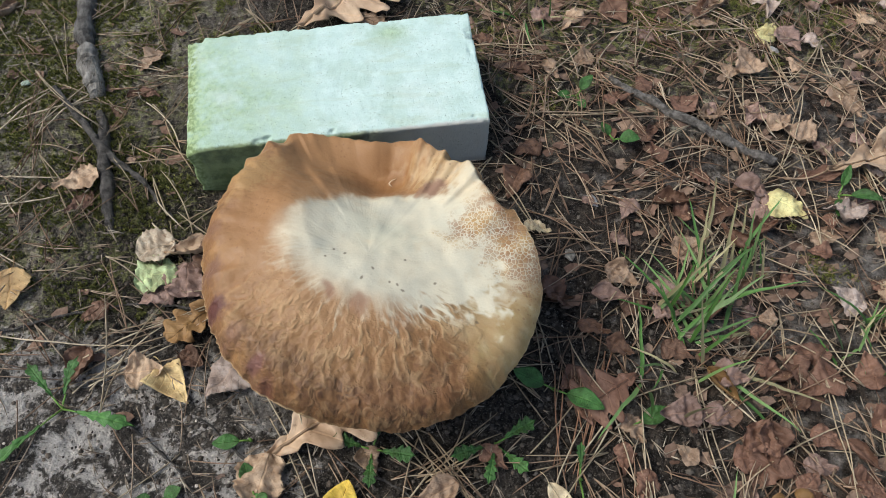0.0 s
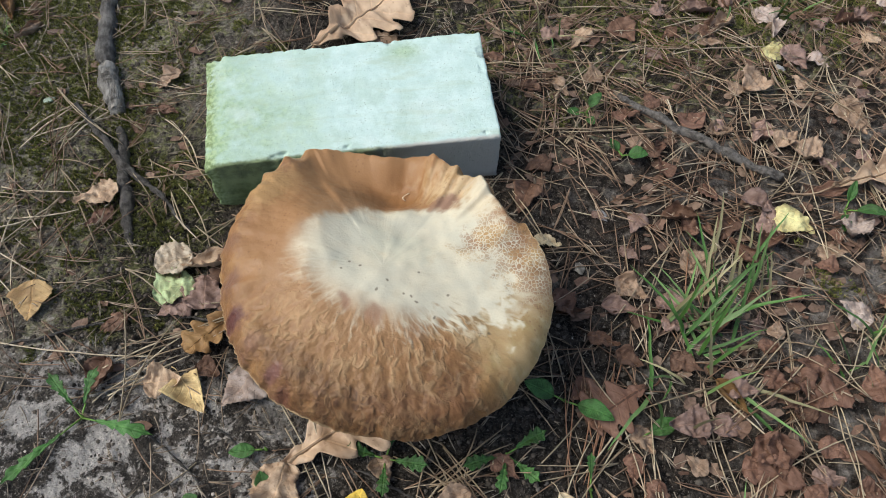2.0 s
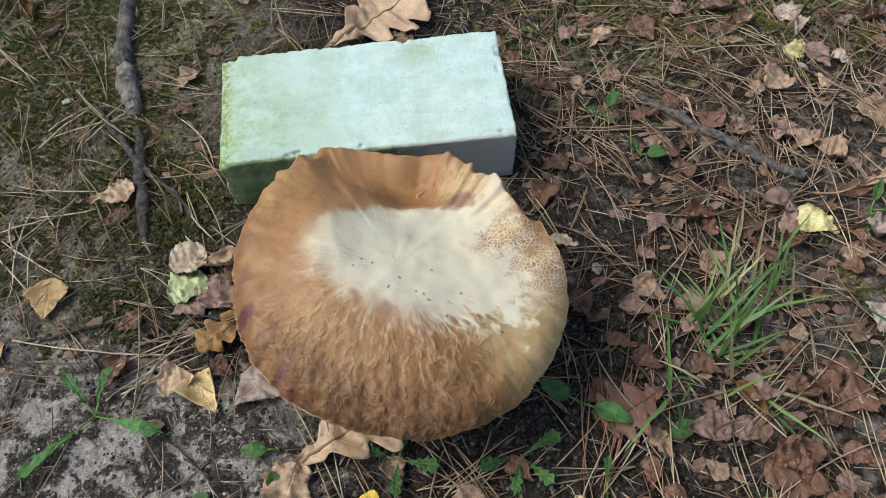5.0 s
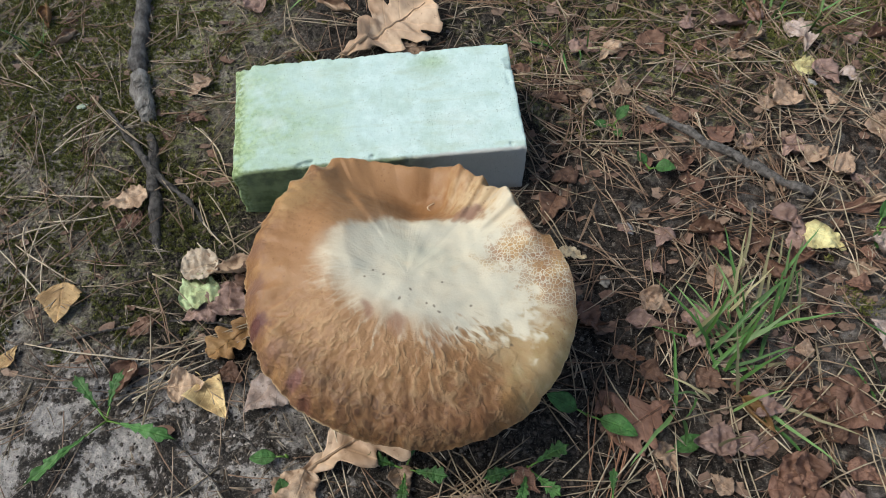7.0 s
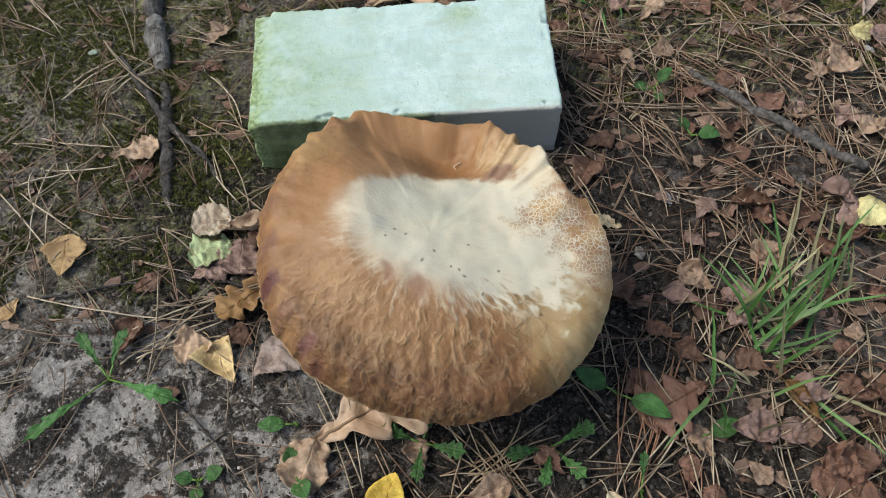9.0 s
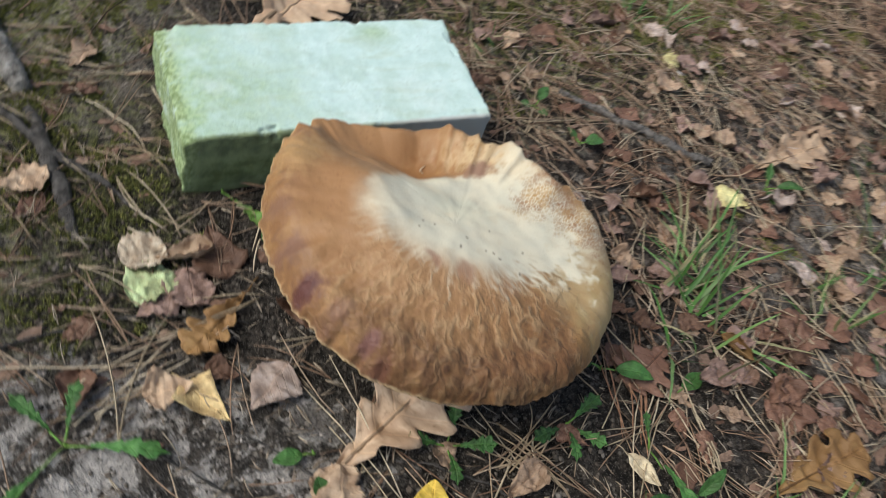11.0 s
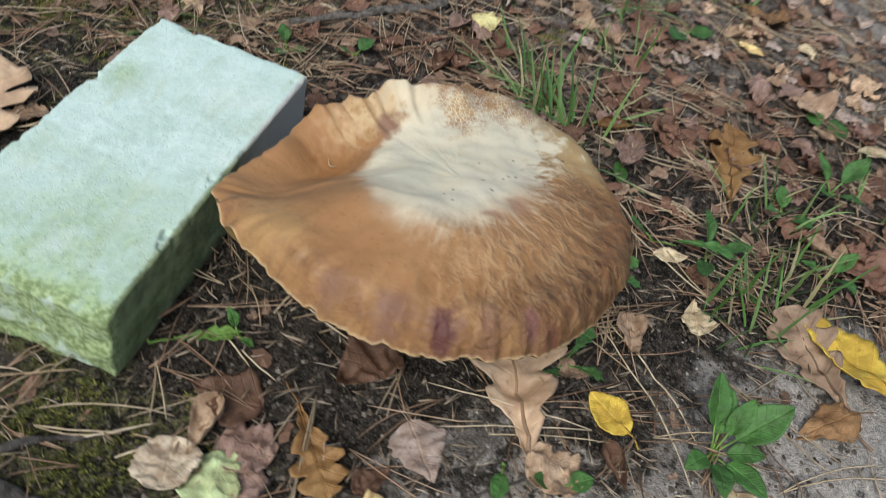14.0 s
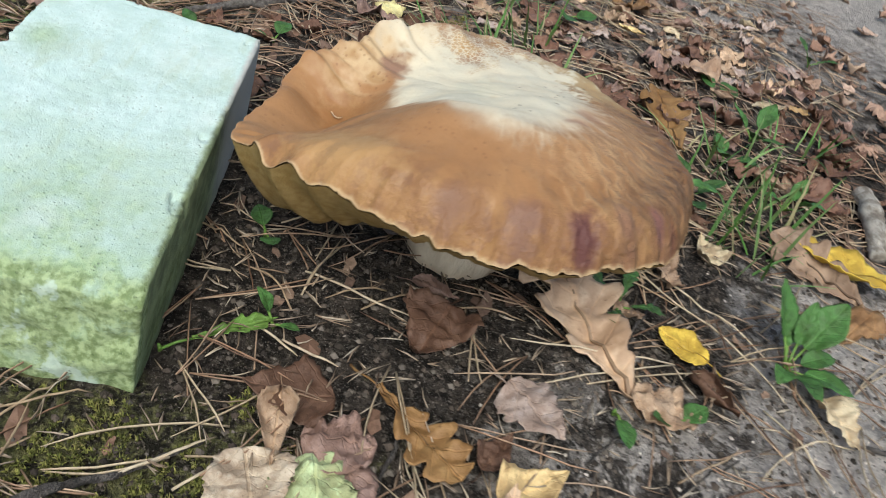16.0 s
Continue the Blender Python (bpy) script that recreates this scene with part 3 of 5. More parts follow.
def cap_point(rho, a):
    """The upper skin: rho from 0 at the middle to 1 at the rim, a in degrees."""
    c, s = math.cos(radians(a)), math.sin(radians(a))
    ripple = 0.006 * fbm(c * 5, s * 5, 1.0) + 0.006 * fbm(c * 16, s * 16, 4.0) + (0.004 + 0.005 * ease(1 - abs(a - 160) / 70)) * fbm(c * 19, s * 19, 6.0, 5) * ease((rho - 0.86) / 0.14)
    frayed = ease((a - 128) / 25) * ease((330 - a) / 40)
    ripple += (0.003 + 0.007 * frayed) * fbm(c * 21, s * 21, 16.0, 4) * ease((rho - 0.94) / 0.06)
    r = (wave(RIM, a) * (1 + ripple)) * rho
    h, k = 0.45, 0.76
    # towards the middle the folds of the cap fade out
    fan = 95 * max(0.0, 1 - rho / h)
    zs, zr, zh, zc = spread(SHOULDER, a, fan), wave(EDGE, a), spread(HALFWAY, a, fan), 0.128
    lie = -0.025 * c - 0.05 * s
    at_h, at_k = 0.5 * ((zh - zc) / h + (zs - zh) / (k - h)), (zs - zh) / (k - h) * 0.7
    if rho < h:
        z = hermite(rho / h, zc, zh, lie * h, at_h * h)
    elif rho < k:
        z = hermite((rho - h) / (k - h), zh, zs, at_h * (k - h), at_k * (k - h))
    else:
        end = at_k if zs < zr else 3.2 * (zr - zs) / (1 - k)
        z = hermite((rho - k) / (1 - k), zs, zr, at_k * (1 - k), end * (1 - k))
    z += 0.0013 * fbm(c * rho * 6, s * rho * 6, 2.0, 2)
    # radial creases beside the pocket to the north-north-east
    crease = ease((72 - a) / 8) * ease((a - 26) / 12) * ease((rho - 0.55) / 0.25)
    z += 0.0017 * crease * math.sin(radians(a) * 26 + 3 * rho) + 0.001 * crease * math.sin(radians(a) * 61)
    # the steep east wall of the pocket, and the lip turned down beyond the crest
    z += 0.0035 * ease((69 - a) / 4) * ease((a - 40) / 20) * ease((rho - 0.62) / 0.2)
    z += 0.005 * ease((rho - 0.74) / 0.17) * ease((a - 8) / 9) * ease((62 - a) / 9)
    z -= 0.021 * ease((rho - 0.915) / 0.085) * ease((a - 13) / 7) * ease((56 - a) / 8)
    # a dent beside the curled north-west tip
    z -= 0.003 * ease(1 - abs(a - 108) / 14) * ease((rho - 0.6) / 0.3)
    z += 0.003 * ease(1 - abs(a - 119) / 8) * ease((rho - 0.7) / 0.3)
    # the wet pit below the white middle
    z -= 0.01 * math.exp(-((r * c - 0.022) / 0.019) ** 2 - ((r * s - 0.08) / 0.014) ** 2)
    out = ease((rho - 0.45) / 0.4)
    z += 0.0008 * ease((rho - 0.6) / 0.25) * frayed * fbm(c * 8 * (0.4 + rho), s * 8 * (0.4 + rho), 3.0, 3)
    z += (0.0006 + 0.001 * ease(1 - abs(a - 160) / 70)) * ease((rho - 0.82) / 0.18) * fbm(c * 15, s * 15, 9.0, 4)
    z += 0.004 * out * fbm(c * 4.2, s * 4.2, 8.0) * ease((rho - 0.7) / 0.3)
    # the scalloped, curled margin of the north-western tip
    z += (0.0035 * math.sin(radians(a) * 37) - 0.004) * ease((rho - 0.93) / 0.07) * ease(1 - abs(a - 124) / 22)
    # pleats that run out to the frayed margin
    z += 0.0018 * frayed * ease((rho - 0.7) / 0.28) * fbm(c * 7 + 2, s * 7, 21.0 + 2.5 * rho, 4)
    z += 0.0008 * frayed * ease((rho - 0.93) / 0.07) * fbm(c * 32, s * 32, 24.0, 2)
    return Vector((r * c, r * s, z))


def polar_mesh(rings, ways, at):
    bm = bmesh.new()
    grid = [[bm.verts.new(at(i / rings, 360 * j / ways)) for j in range(ways)] for i in range(1, rings + 1)]
    top = bm.verts.new(at(0.0, 0.0))
    for j in range(ways):
        bm.faces.new((top, grid[0][j], grid[0][(j + 1) % ways]))
    for i in range(rings - 1):
        for j in range(ways):
            k = (j + 1) % ways
            bm.faces.new((grid[i][j], grid[i + 1][j], grid[i + 1][k], grid[i][k]))
    bmesh.ops.recalc_face_normals(bm, faces=bm.faces)
    return bm


def under_point(rho, a):
    """The pore layer below: joined to the rim, sagging and curved up to the stem."""
    p = cap_point(rho, a)
    rim = cap_point(1.0, a)
    north = ease(1 - abs(a - 105) / 60)
    hang = rim.z - 0.002 - (0.02 + 0.018 * north) * math.sin(math.pi * min(1.0, (1 - rho) * (1.2 + north))) - 0.006 * (1 - rho)
    z = rim.z - 0.0008 if rho > 0.985 else min(p.z - 0.006, hang + 0.0016 * fbm(p.x * 60, p.y * 60, 5))
    return Vector((p.x * 0.998, p.y * 0.998, z))


def build_mushroom():
    base = ground_z(*MIDDLE)
    root = tagged(new("mushroom"), "large overripe bolete with a cracked brown and cream cap", "mushroom")
    root.location = (*MIDDLE, 0)
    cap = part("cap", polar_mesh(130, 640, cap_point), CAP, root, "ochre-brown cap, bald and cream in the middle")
    store = cap.data.attributes.new("rho", "FLOAT", "POINT")
    store.data.foreach_set("value", [((k // 640) + 1) / 130 for k in range(130 * 640)] + [0.0])
    a, r = math.degrees(math.atan2(0.087, 0.024)), math.hypot(0.087, 0.024)
    rho = r / wave(RIM, a)
    pts = [cap_point(rho - 0.03 + 0.012 * k, a + 1.6 * math.sin(k * 0.8)) + Vector((0, 0, 0.0012 + 0.0012 * math.sin(k * 0.7))) for k in range(6)]
    curl = bmesh.new()
    for p, q in zip(pts, pts[1:]):
        ring = []
        for v in (p, q):
            ring += [curl.verts.new(v + Vector((0.0006, 0, 0.0002))), curl.verts.new(v + Vector((-0.0006, 0, 0.0006))), curl.verts.new(v + Vector((0, 0.0004, -0.0003)))]
        for j in range(3):
            curl.faces.new((ring[j], ring[(j + 1) % 3], ring[3 + (j + 1) % 3], ring[3 + j]))
    part("skin_shred", curl, STEM, cap, "curled white shred of skin")
    part("pore_layer", polar_mesh(40, 240, under_point), PORES, root, "olive-yellow spongy underside")
    lean = Vector((0.01, -0.002, 0))

    def stem_point(u, a):
        c, s = math.cos(radians(a)), math.sin(radians(a))
        if u < 0.12:
            r, z = 0.02 * u / 0.12, 0.085
        else:
            h = (u - 0.12) / 0.88
            r, z = 0.02 + 0.012 * ease(h * 1.5) - 0.005 * h ** 6, 0.085 + (base - 0.006 - 0.085) * h
        r *= 1 + 0.06 * fbm(c * 2, s * 2, z * 40)
        return Vector((r * c, r * s, z)) + lean
    part("stem", polar_mesh(40, 48, stem_point), STEM, root, "pale swollen stem")
    return root


build_mushroom()


# ---- leaves ----
COLORS = {
    "tan": (0.36, 0.25, 0.17), "cream": (0.6, 0.5, 0.33), "mauve": (0.28, 0.185, 0.15), "brown": (0.15, 0.083, 0.053), "grey_pink": (0.45, 0.36, 0.31), "rust": (0.185, 0.1, 0.067),
    "orange": (0.26, 0.148, 0.066), "ochre": (0.5, 0.33, 0.15), "peach": (0.53, 0.38, 0.255), "yellow": (0.74, 0.52, 0.08), "lemon": (0.8, 0.62, 0.28),
    "bleached": (0.47, 0.39, 0.29), "honey": (0.76, 0.57, 0.28), "straw_yellow": (0.7, 0.63, 0.3), "gold": (0.255, 0.145, 0.055), "lime": (0.52, 0.62, 0.33), "green": (0.06, 0.15, 0.035), "pale_green": (0.16, 0.3, 0.06),
}
WORDS = {
    "tan": "pale tan", "cream": "bleached cream", "mauve": "greyish pink-brown", "brown": "dark brown", "grey_pink": "pale greyish pink", "rust": "reddish brown", "orange": "orange-brown",
    "ochre": "spotted ochre", "peach": "light peach-brown", "yellow": "bright yellow", "lemon": "pale yellow", "bleached": "bleached greyish tan", "honey": "honey-yellow", "straw_yellow": "pale greenish yellow", "gold": "golden brown", "lime": "half-green", "green": "fresh green",
}
SIZE = 0.05
SPINES = {}
MIDRIBS = {}


def half_width(kind, u, side):
    """Half the width of a leaf at u along it, as a share of its length."""
    if kind == "oak":
        body = 0.025 + 0.245 * ease(u / 0.62) if u < 0.62 else 0.27 * math.sqrt(max(0.0, 1 - ((u - 0.62) / 0.38) ** 2.6))
        phase = u * 4.1 + (0.14 if side > 0 else -0.1) + 0.25 * u * u
        notch = (0.5 + 0.5 * math.cos(2 * math.pi * phase)) ** 2.2
        return body * (1.04 - 0.52 * notch * ease(u * 5) * (1 - ease((u - 0.88) / 0.12)))
    if kind == "ellipse":
        return 0.26 * math.sin(math.pi * min(1, u ** 0.85)) ** 0.8 + 0.004 * math.cos(u * 150)
    if kind == "round":
        return (0.47 * math.sqrt(max(0.0, 1 - (2 * u - 1) ** 2)) * (1 + 0.1 * (((u * 9 + 0.4 * side) % 1.0) - 0.5)) + 0.004)
    if kind == "kite":
        return 0.48 * (0.35 + 0.65 * u / 0.18 if u < 0.18 else 1 - 0.97 * ((u - 0.18) / 0.82)) * (0.8 if side > 0 else 1.1)
    if kind == "tooth":
        return (0.035 + 0.12 * ease(u * 1.3)) * (1 - ease((u - 0.75) / 0.25)) * (0.6 + 0.6 * ((u * 4.5 + 0.2) % 1.0)) + 0.004
    body = 0.44 * min(1.0, u / 0.3) ** 0.55 if u < 0.3 else 0.44 * (1 - (u - 0.3) / 0.7) ** 0.9
    teeth = ((u * 11 + 0.3 * side) % 1.0) - 0.5
    return body * (1 + 0.14 * teeth) + 0.006


def leaf_mesh(kind, seed, bend, cup, crumple, torn=0.0):
    """One blade SIZE long from its base at the origin along +x, with an upper and a lower face."""
    nu, nv = (44, 10) if kind in ("oak", "tooth") else (26, 10)
    outline = "birch" if kind == "curl" else kind
    rows = []
    for i in range(nu + 1):
        u = i / nu
        row = []
        for j in range(nv + 1):
            v = 2 * j / nv - 1
            w = half_width(outline, u, v) * (1 - torn * max(0.0, fbm(u * 3, (v > 0) * 5.0, seed) + 0.2) * abs(v))
            if kind == "round":
                w *= 1 + 0.45 * fbm(u * 2.2, 4.0 * (v > 0), seed, 2)
            x, y = u, v * w
            if kind == "oak":
                x += 0.3 * abs(y) * (1 - u * u)
            z = bend * (u - 0.4) ** 2 + cup * (y / 0.4) ** 2 * 0.5 - 0.012 * (1 - abs(v)) * (kind != "curl")
            z += crumple * (fbm(x * 3.2, y * 4.0, seed, 3) * 1.1 + 0.6 * fbm(x * 9, y * 9, seed + 3, 3))
            if kind == "curl":
                turn = cup * 4.2 * v
                rad = max(w, 0.02) / max(abs(cup) * 4.2, 0.3)
                y, z = rad * math.sin(turn), rad * (1 - math.cos(turn)) + crumple * fbm(x * 4, v * 2, seed) + bend * (u - 0.4) ** 2
            row.append(Vector((x, y, z)) * SIZE)
        rows.append(row)
    low = min(p.z for r in rows for p in r)
    verts, faces, w = [], [], nv + 1
    for thick in (0.0, -0.00045):
        verts += [(p.x, p.y, p.z - low + 0.0005 + thick) for r in rows for p in r]
    n = len(rows) * w
    for i in range(nu):
        for j in range(nv):
            a = i * w + j
            faces.append((a, a + w, a + w + 1, a + 1))
            faces.append((n + a, n + a + 1, n + a + w + 1, n + a + w))
    ring = [i * w for i in range(nu + 1)] + [nu * w + j for j in range(1, w)] + [i * w + nv for i in range(nu - 1, -1, -1)] + list(range(nv - 1, 0, -1))
    for a, b in zip(ring, ring[1:] + ring[:1]):
        faces.append((b, a, n + a, n + b))
    mesh = bpy.data.meshes.new("blade")
    mesh.from_pydata(verts, [], faces)
    mesh.shade_smooth()
    SPINES[mesh.name] = [r[nv // 2] - Vector((0, 0, low - 0.0007)) for r in rows]
    return mesh


def tube(bm, points, radii, sides=6):
    """A closed tapering tube through points."""
    rings = []
    for k, p in enumerate(points):
        way = (points[min(k + 1, len(points) - 1)] - points[max(k - 1, 0)]).normalized()
        side = way.cross(Vector((0.13, 0.21, 1.0))).normalized()
        up = side.cross(way)
        rings.append([bm.verts.new(p + radii[k] * (math.cos(2 * math.pi * j / sides) * side + math.sin(2 * math.pi * j / sides) * up)) for j in range(sides)])
    for a, b in zip(rings, rings[1:]):
        for j in range(sides):
            bm.faces.new((a[j], a[(j + 1) % sides], b[(j + 1) % sides], b[j]))
    bm.faces.new(rings[0][::-1])
    bm.faces.new(rings[-1])
    return bm


def stalk_mesh(seed):
    pts = [Vector((SIZE * (0.03 - 0.34 * k / 5), SIZE * 0.05 * math.sin(seed * 2 + k * 0.7) * k / 5, 0.0012 + 0.0012 * math.sin(k * 0.6 + seed))) for k in range(6)]
    bm = tube(bmesh.new(), pts, [0.0006, 0.0005, 0.0005, 0.0005, 0.0006, 0.0008], 5)
    mesh = bpy.data.meshes.new("stalk")
    bm.to_mesh(mesh)
    bm.free()
    mesh.shade_smooth()
    return mesh


BLADES = {
    "birch": [leaf_mesh("birch", k * 7.3, b, c, m, t) for k, (b, c, m, t) in enumerate(((0.1, 0.12, 0.07, 0.1), (0.3, -0.1, 0.1, 0.3), (-0.15, 0.25, 0.12, 0.5), (0.4, 0.3, 0.14, 0.2), (0.05, -0.25, 0.16, 0.6), (0.2, 0.1, 0.2, 0.4), (-0.3, -0.2, 0.1, 0.2), (0.5, 0.05, 0.12, 0.8)))],
    "oak": [leaf_mesh("oak", 40 + k * 3.1, b, c, m) for k, (b, c, m) in enumerate(((0.1, 0.15, 0.07), (0.3, -0.2, 0.08), (-0.2, 0.3, 0.07), (0.25, 0.2, 0.09)))],
    "ellipse": [leaf_mesh("ellipse", 60 + k, b, c, m) for k, (b, c, m) in enumerate(((0.15, 0.3, 0.06), (0.35, 0.2, 0.1)))],
    "curl": [leaf_mesh("curl", 70 + k * 2.3, b, c, m) for k, (b, c, m) in enumerate(((0.2, 0.35, 0.12), (0.1, -0.4, 0.15), (0.4, 0.55, 0.1)))],
    "round": [leaf_mesh("round", 110 + k * 2.7, b, c, m) for k, (b, c, m) in enumerate(((0.15, 0.2, 0.11), (0.3, -0.15, 0.13), (0.1, 0.1, 0.16), (0.1, -0.1, 0.24)))],
    "kite": [leaf_mesh("kite", 120, 0.1, 0.45, 0.06)],
    "tooth": [leaf_mesh("tooth", 80 + k, b, 0.2, 0.05) for k, b in enumerate((0.2, -0.3, 0.5))],
}
for kind_meshes in BLADES.values():
    for m in kind_meshes:
        m.materials.append(DEAD_LEAF)
STALKS = [stalk_mesh(k) for k in range(3)]
for m in STALKS:
    m.materials.append(DEAD_LEAF)
LEAF_NAMES = {"birch": "birch_leaf", "oak": "oak_leaf", "ellipse": "oval_leaf", "curl": "curled_leaf", "round": "aspen_leaf", "kite": "folded_leaf"}
LEAF_WORDS = {"birch": "fallen birch leaf lying on the litter", "oak": "fallen lobed oak leaf lying flat", "ellipse": "fallen oval leaf lying on soil", "curl": "fallen leaf, dry and rolled up", "round": "fallen round serrated leaf, dry and crinkled", "kite": "fallen leaf folded into a kite shape"}
chance = random.Random(11)


def rest_angle(x, y, reach):
    """The tilt of the ground under a thing of that reach."""
    dx = (ground_z(x + reach, y) - ground_z(x - reach, y)) / (2 * reach)
    dy = (ground_z(x, y + reach) - ground_z(x, y - reach)) / (2 * reach)
    return Vector((-dx, -dy, 1)).normalized()


def fallen(kind, color, x, y, turn, length, width=1.0, lift=0, pick=None):
    """A dead leaf from its base at x, y, turned by degrees."""
    mx, my = x + 0.5 * length * math.cos(radians(turn)), y + 0.5 * length * math.sin(radians(turn))
    shade = chance.uniform(0.8, 1.2)
    tint = [v * shade for v in COLORS[color]]
    choice = chance.choice(BLADES[kind])
    ob = new(LEAF_NAMES[kind], choice if pick is None else BLADES[kind][pick])
    tagged(ob, f"{WORDS[color]} {LEAF_WORDS[kind]}", "leaf", "fallen leaves")
    up = (rest_angle(mx, my, 0.018) + Vector((chance.uniform(-0.12, 0.12), chance.uniform(-0.12, 0.12), 0))).normalized()
    lean = Vector((0, 0, 1)).rotation_difference(up).to_matrix().to_4x4()
    s = length / SIZE
    z = max(ground_z(mx, my), ground_z(x, y) - 0.002) + 0.0012 + 0.0022 * lift
    ob.matrix_basis = Matrix.Translation((mx, my, z)) @ lean @ pose(0, 0, 0, 0, 0, turn) @ Matrix.Diagonal((s, s * width, s, 1)) @ Matrix.Translation((-SIZE / 2, 0, 0))
    ob.color = (*tint, 1)
    if kind in ("oak", "ellipse"):
        if ob.data.name not in MIDRIBS:
            line = SPINES[ob.data.name][::3]
            bm = tube(bmesh.new(), line, [0.0007 - 0.0006 * k / len(line) for k in range(len(line))], 5)
            MIDRIBS[ob.data.name] = bpy.data.meshes.new("midrib")
            bm.to_mesh(MIDRIBS[ob.data.name])
            bm.free()
            MIDRIBS[ob.data.name].materials.append(DEAD_LEAF)
        rib = new("midrib", MIDRIBS[ob.data.name])
        rib.parent = ob
        rib.color = (*[v * 0.45 for v in tint], 1)
    stalk = new("stalk", chance.choice(STALKS))
    stalk.parent = ob
    stalk.color = (*[v * 0.7 for v in tint], 1)
    return ob


fallen("birch", "peach", -0.092, 0.028, -154, 0.041, 0.95, 1)
fallen("birch", "rust", -0.098, 0.009, -132, 0.030, 0.9, 0)
fallen("birch", "tan", -0.042, 0.170, -141, 0.030, 1.0, 0)
fallen("curl", "tan", -0.194, 0.264, -129, 0.036, 0.9, 0)
fallen("curl", "orange", -0.234, 0.305, -75, 0.037, 1.0, 0)
fallen("birch", "ochre", -0.157, -0.060, -91, 0.038, 1.2, 0)
fallen("round", "bleached", -0.023, -0.053, -163, 0.033, 1.15, 1, 0)
fallen("round", "lime", -0.020, -0.082, -168, 0.036, 0.95, 0)
fallen("birch", "mauve", -0.022, -0.096, -158, 0.032, 1.0, 0)
fallen("round", "mauve", -0.012, -0.075, -92, 0.034, 1.0, 0)
fallen("curl", "peach", 0.010, -0.063, 183, 0.042, 0.75, 1)
fallen("birch", "brown", 0.013, -0.088, 96, 0.045, 1.1, 0)
fallen("oak", "gold", 0.022, -0.107, 221, 0.062, 0.95, 1)
fallen("birch", "peach", -0.057, -0.169, -1, 0.031, 1.15, 1)
fallen("kite", "honey", -0.030, -0.166, -58, 0.040, 0.9, 0)
fallen("birch", "grey_pink", 0.036, -0.171, -139, 0.040, 1.15, 1)
fallen("birch", "brown", -0.016, -0.157, -37, 0.025, 0.9, 0)
fallen("birch", "brown", -0.077, -0.103, -148, 0.027, 0.9, 0)
fallen("curl", "brown", -0.089, -0.141, -106, 0.035, 1.2, 0)
fallen("birch", "ochre", -0.197, -0.134, 58, 0.021, 0.9, 0)
fallen("oak", "peach", 0.046, -0.248, 27, 0.112, 1.15, 2)
fallen("round", "peach", 0.051, -0.245, -110, 0.038, 0.95, 0, 2)
fallen("birch", "brown", 0.084, -0.142, 156, 0.048, 1.1, 0)
fallen("curl", "mauve", 0.109, -0.122, -118, 0.030, 0.9, 0)
fallen("ellipse", "yellow", 0.092, -0.304, 65, 0.035, 1.5, 2)
fallen("birch", "cream", 0.191, -0.341, 18, 0.029, 1.2, 0)
fallen("ellipse", "yellow", 0.193, -0.478, 56, 0.080, 1.15, 3, 0)
fallen("oak", "tan", 0.169, -0.449, 34, 0.088, 1.0, 1)
fallen("birch", "orange", 0.170, -0.454, 130, 0.053, 0.7, 0)
fallen("birch", "cream", 0.079, -0.373, -167, 0.038, 0.9, 1)
fallen("curl", "brown", 0.081, -0.291, -153, 0.038, 1.0, 0)
fallen("birch", "tan", 0.185, -0.285, -160, 0.039, 0.7, 0)
fallen("oak", "gold", 0.350, -0.354, 5, 0.092, 0.95, 2)
fallen("birch", "rust", 0.420, -0.292, -132, 0.037, 1.2, 0)
fallen("birch", "tan", 0.528, -0.442, 49, 0.051, 1.3, 1)
fallen("birch", "mauve", 0.560, -0.372, 179, 0.058, 0.8, 0)
fallen("oak", "mauve", 0.515, -0.440, 40, 0.065, 1.1, 0)
fallen("curl", "gold", 0.388, -0.226, -62, 0.036, 1.0, 1)
fallen("birch", "tan", 0.690, -0.350, -120, 0.045, 0.8, 0)
fallen("oak", "orange", 0.716, -0.337, -112, 0.067, 1.2, 1)
fallen("ellipse", "lemon", 0.625, -0.348, -132, 0.035, 1.3, 2)
fallen("birch", "cream", 0.680, -0.424, -156, 0.028, 1.0, 1)
fallen("ellipse", "cream", 0.495, -0.475, -73, 0.044, 1.0, 2)
fallen("birch", "rust", 0.461, -0.474, -125, 0.046, 1.3, 0)
fallen("oak", "rust", 0.633, -0.231, -161, 0.074, 1.2, 0)
fallen("birch", "tan", 0.608, -0.301, -137, 0.034, 1.1, 0)
fallen("birch", "rust", 0.295, -0.312, -122, 0.026, 1.0, 0)
fallen("curl", "tan", 0.335, -0.417, -111, 0.030, 0.9, 2)
fallen("birch", "rust", 0.338, -0.459, -140, 0.050, 1.3, 0)
fallen("birch", "rust", 0.414, -0.513, -104, 0.047, 1.0, 0)
fallen("birch", "brown", 0.251, -0.323, -101, 0.028, 0.8, 0)
fallen("birch", "rust", 0.323, -0.295, -119, 0.027, 1.0, 0)
fallen("birch", "tan", 0.427, -0.370, -158, 0.024, 0.9, 2)
fallen("ellipse", "ochre", 0.526, -0.532, -158, 0.027, 1.4, 1)
fallen("curl", "cream", 0.790, -0.561, -143, 0.031, 1.0, 0)
fallen("birch", "rust", 0.515, -0.361, -128, 0.037, 1.0, 0)
fallen("birch", "rust", 0.611, -0.421, -131, 0.041, 1.0, 0)
fallen("birch", "mauve", 0.476, -0.408, -113, 0.035, 1.0, 0)
fallen("birch", "brown", 0.399, -0.402, -117, 0.024, 1.0, 0)
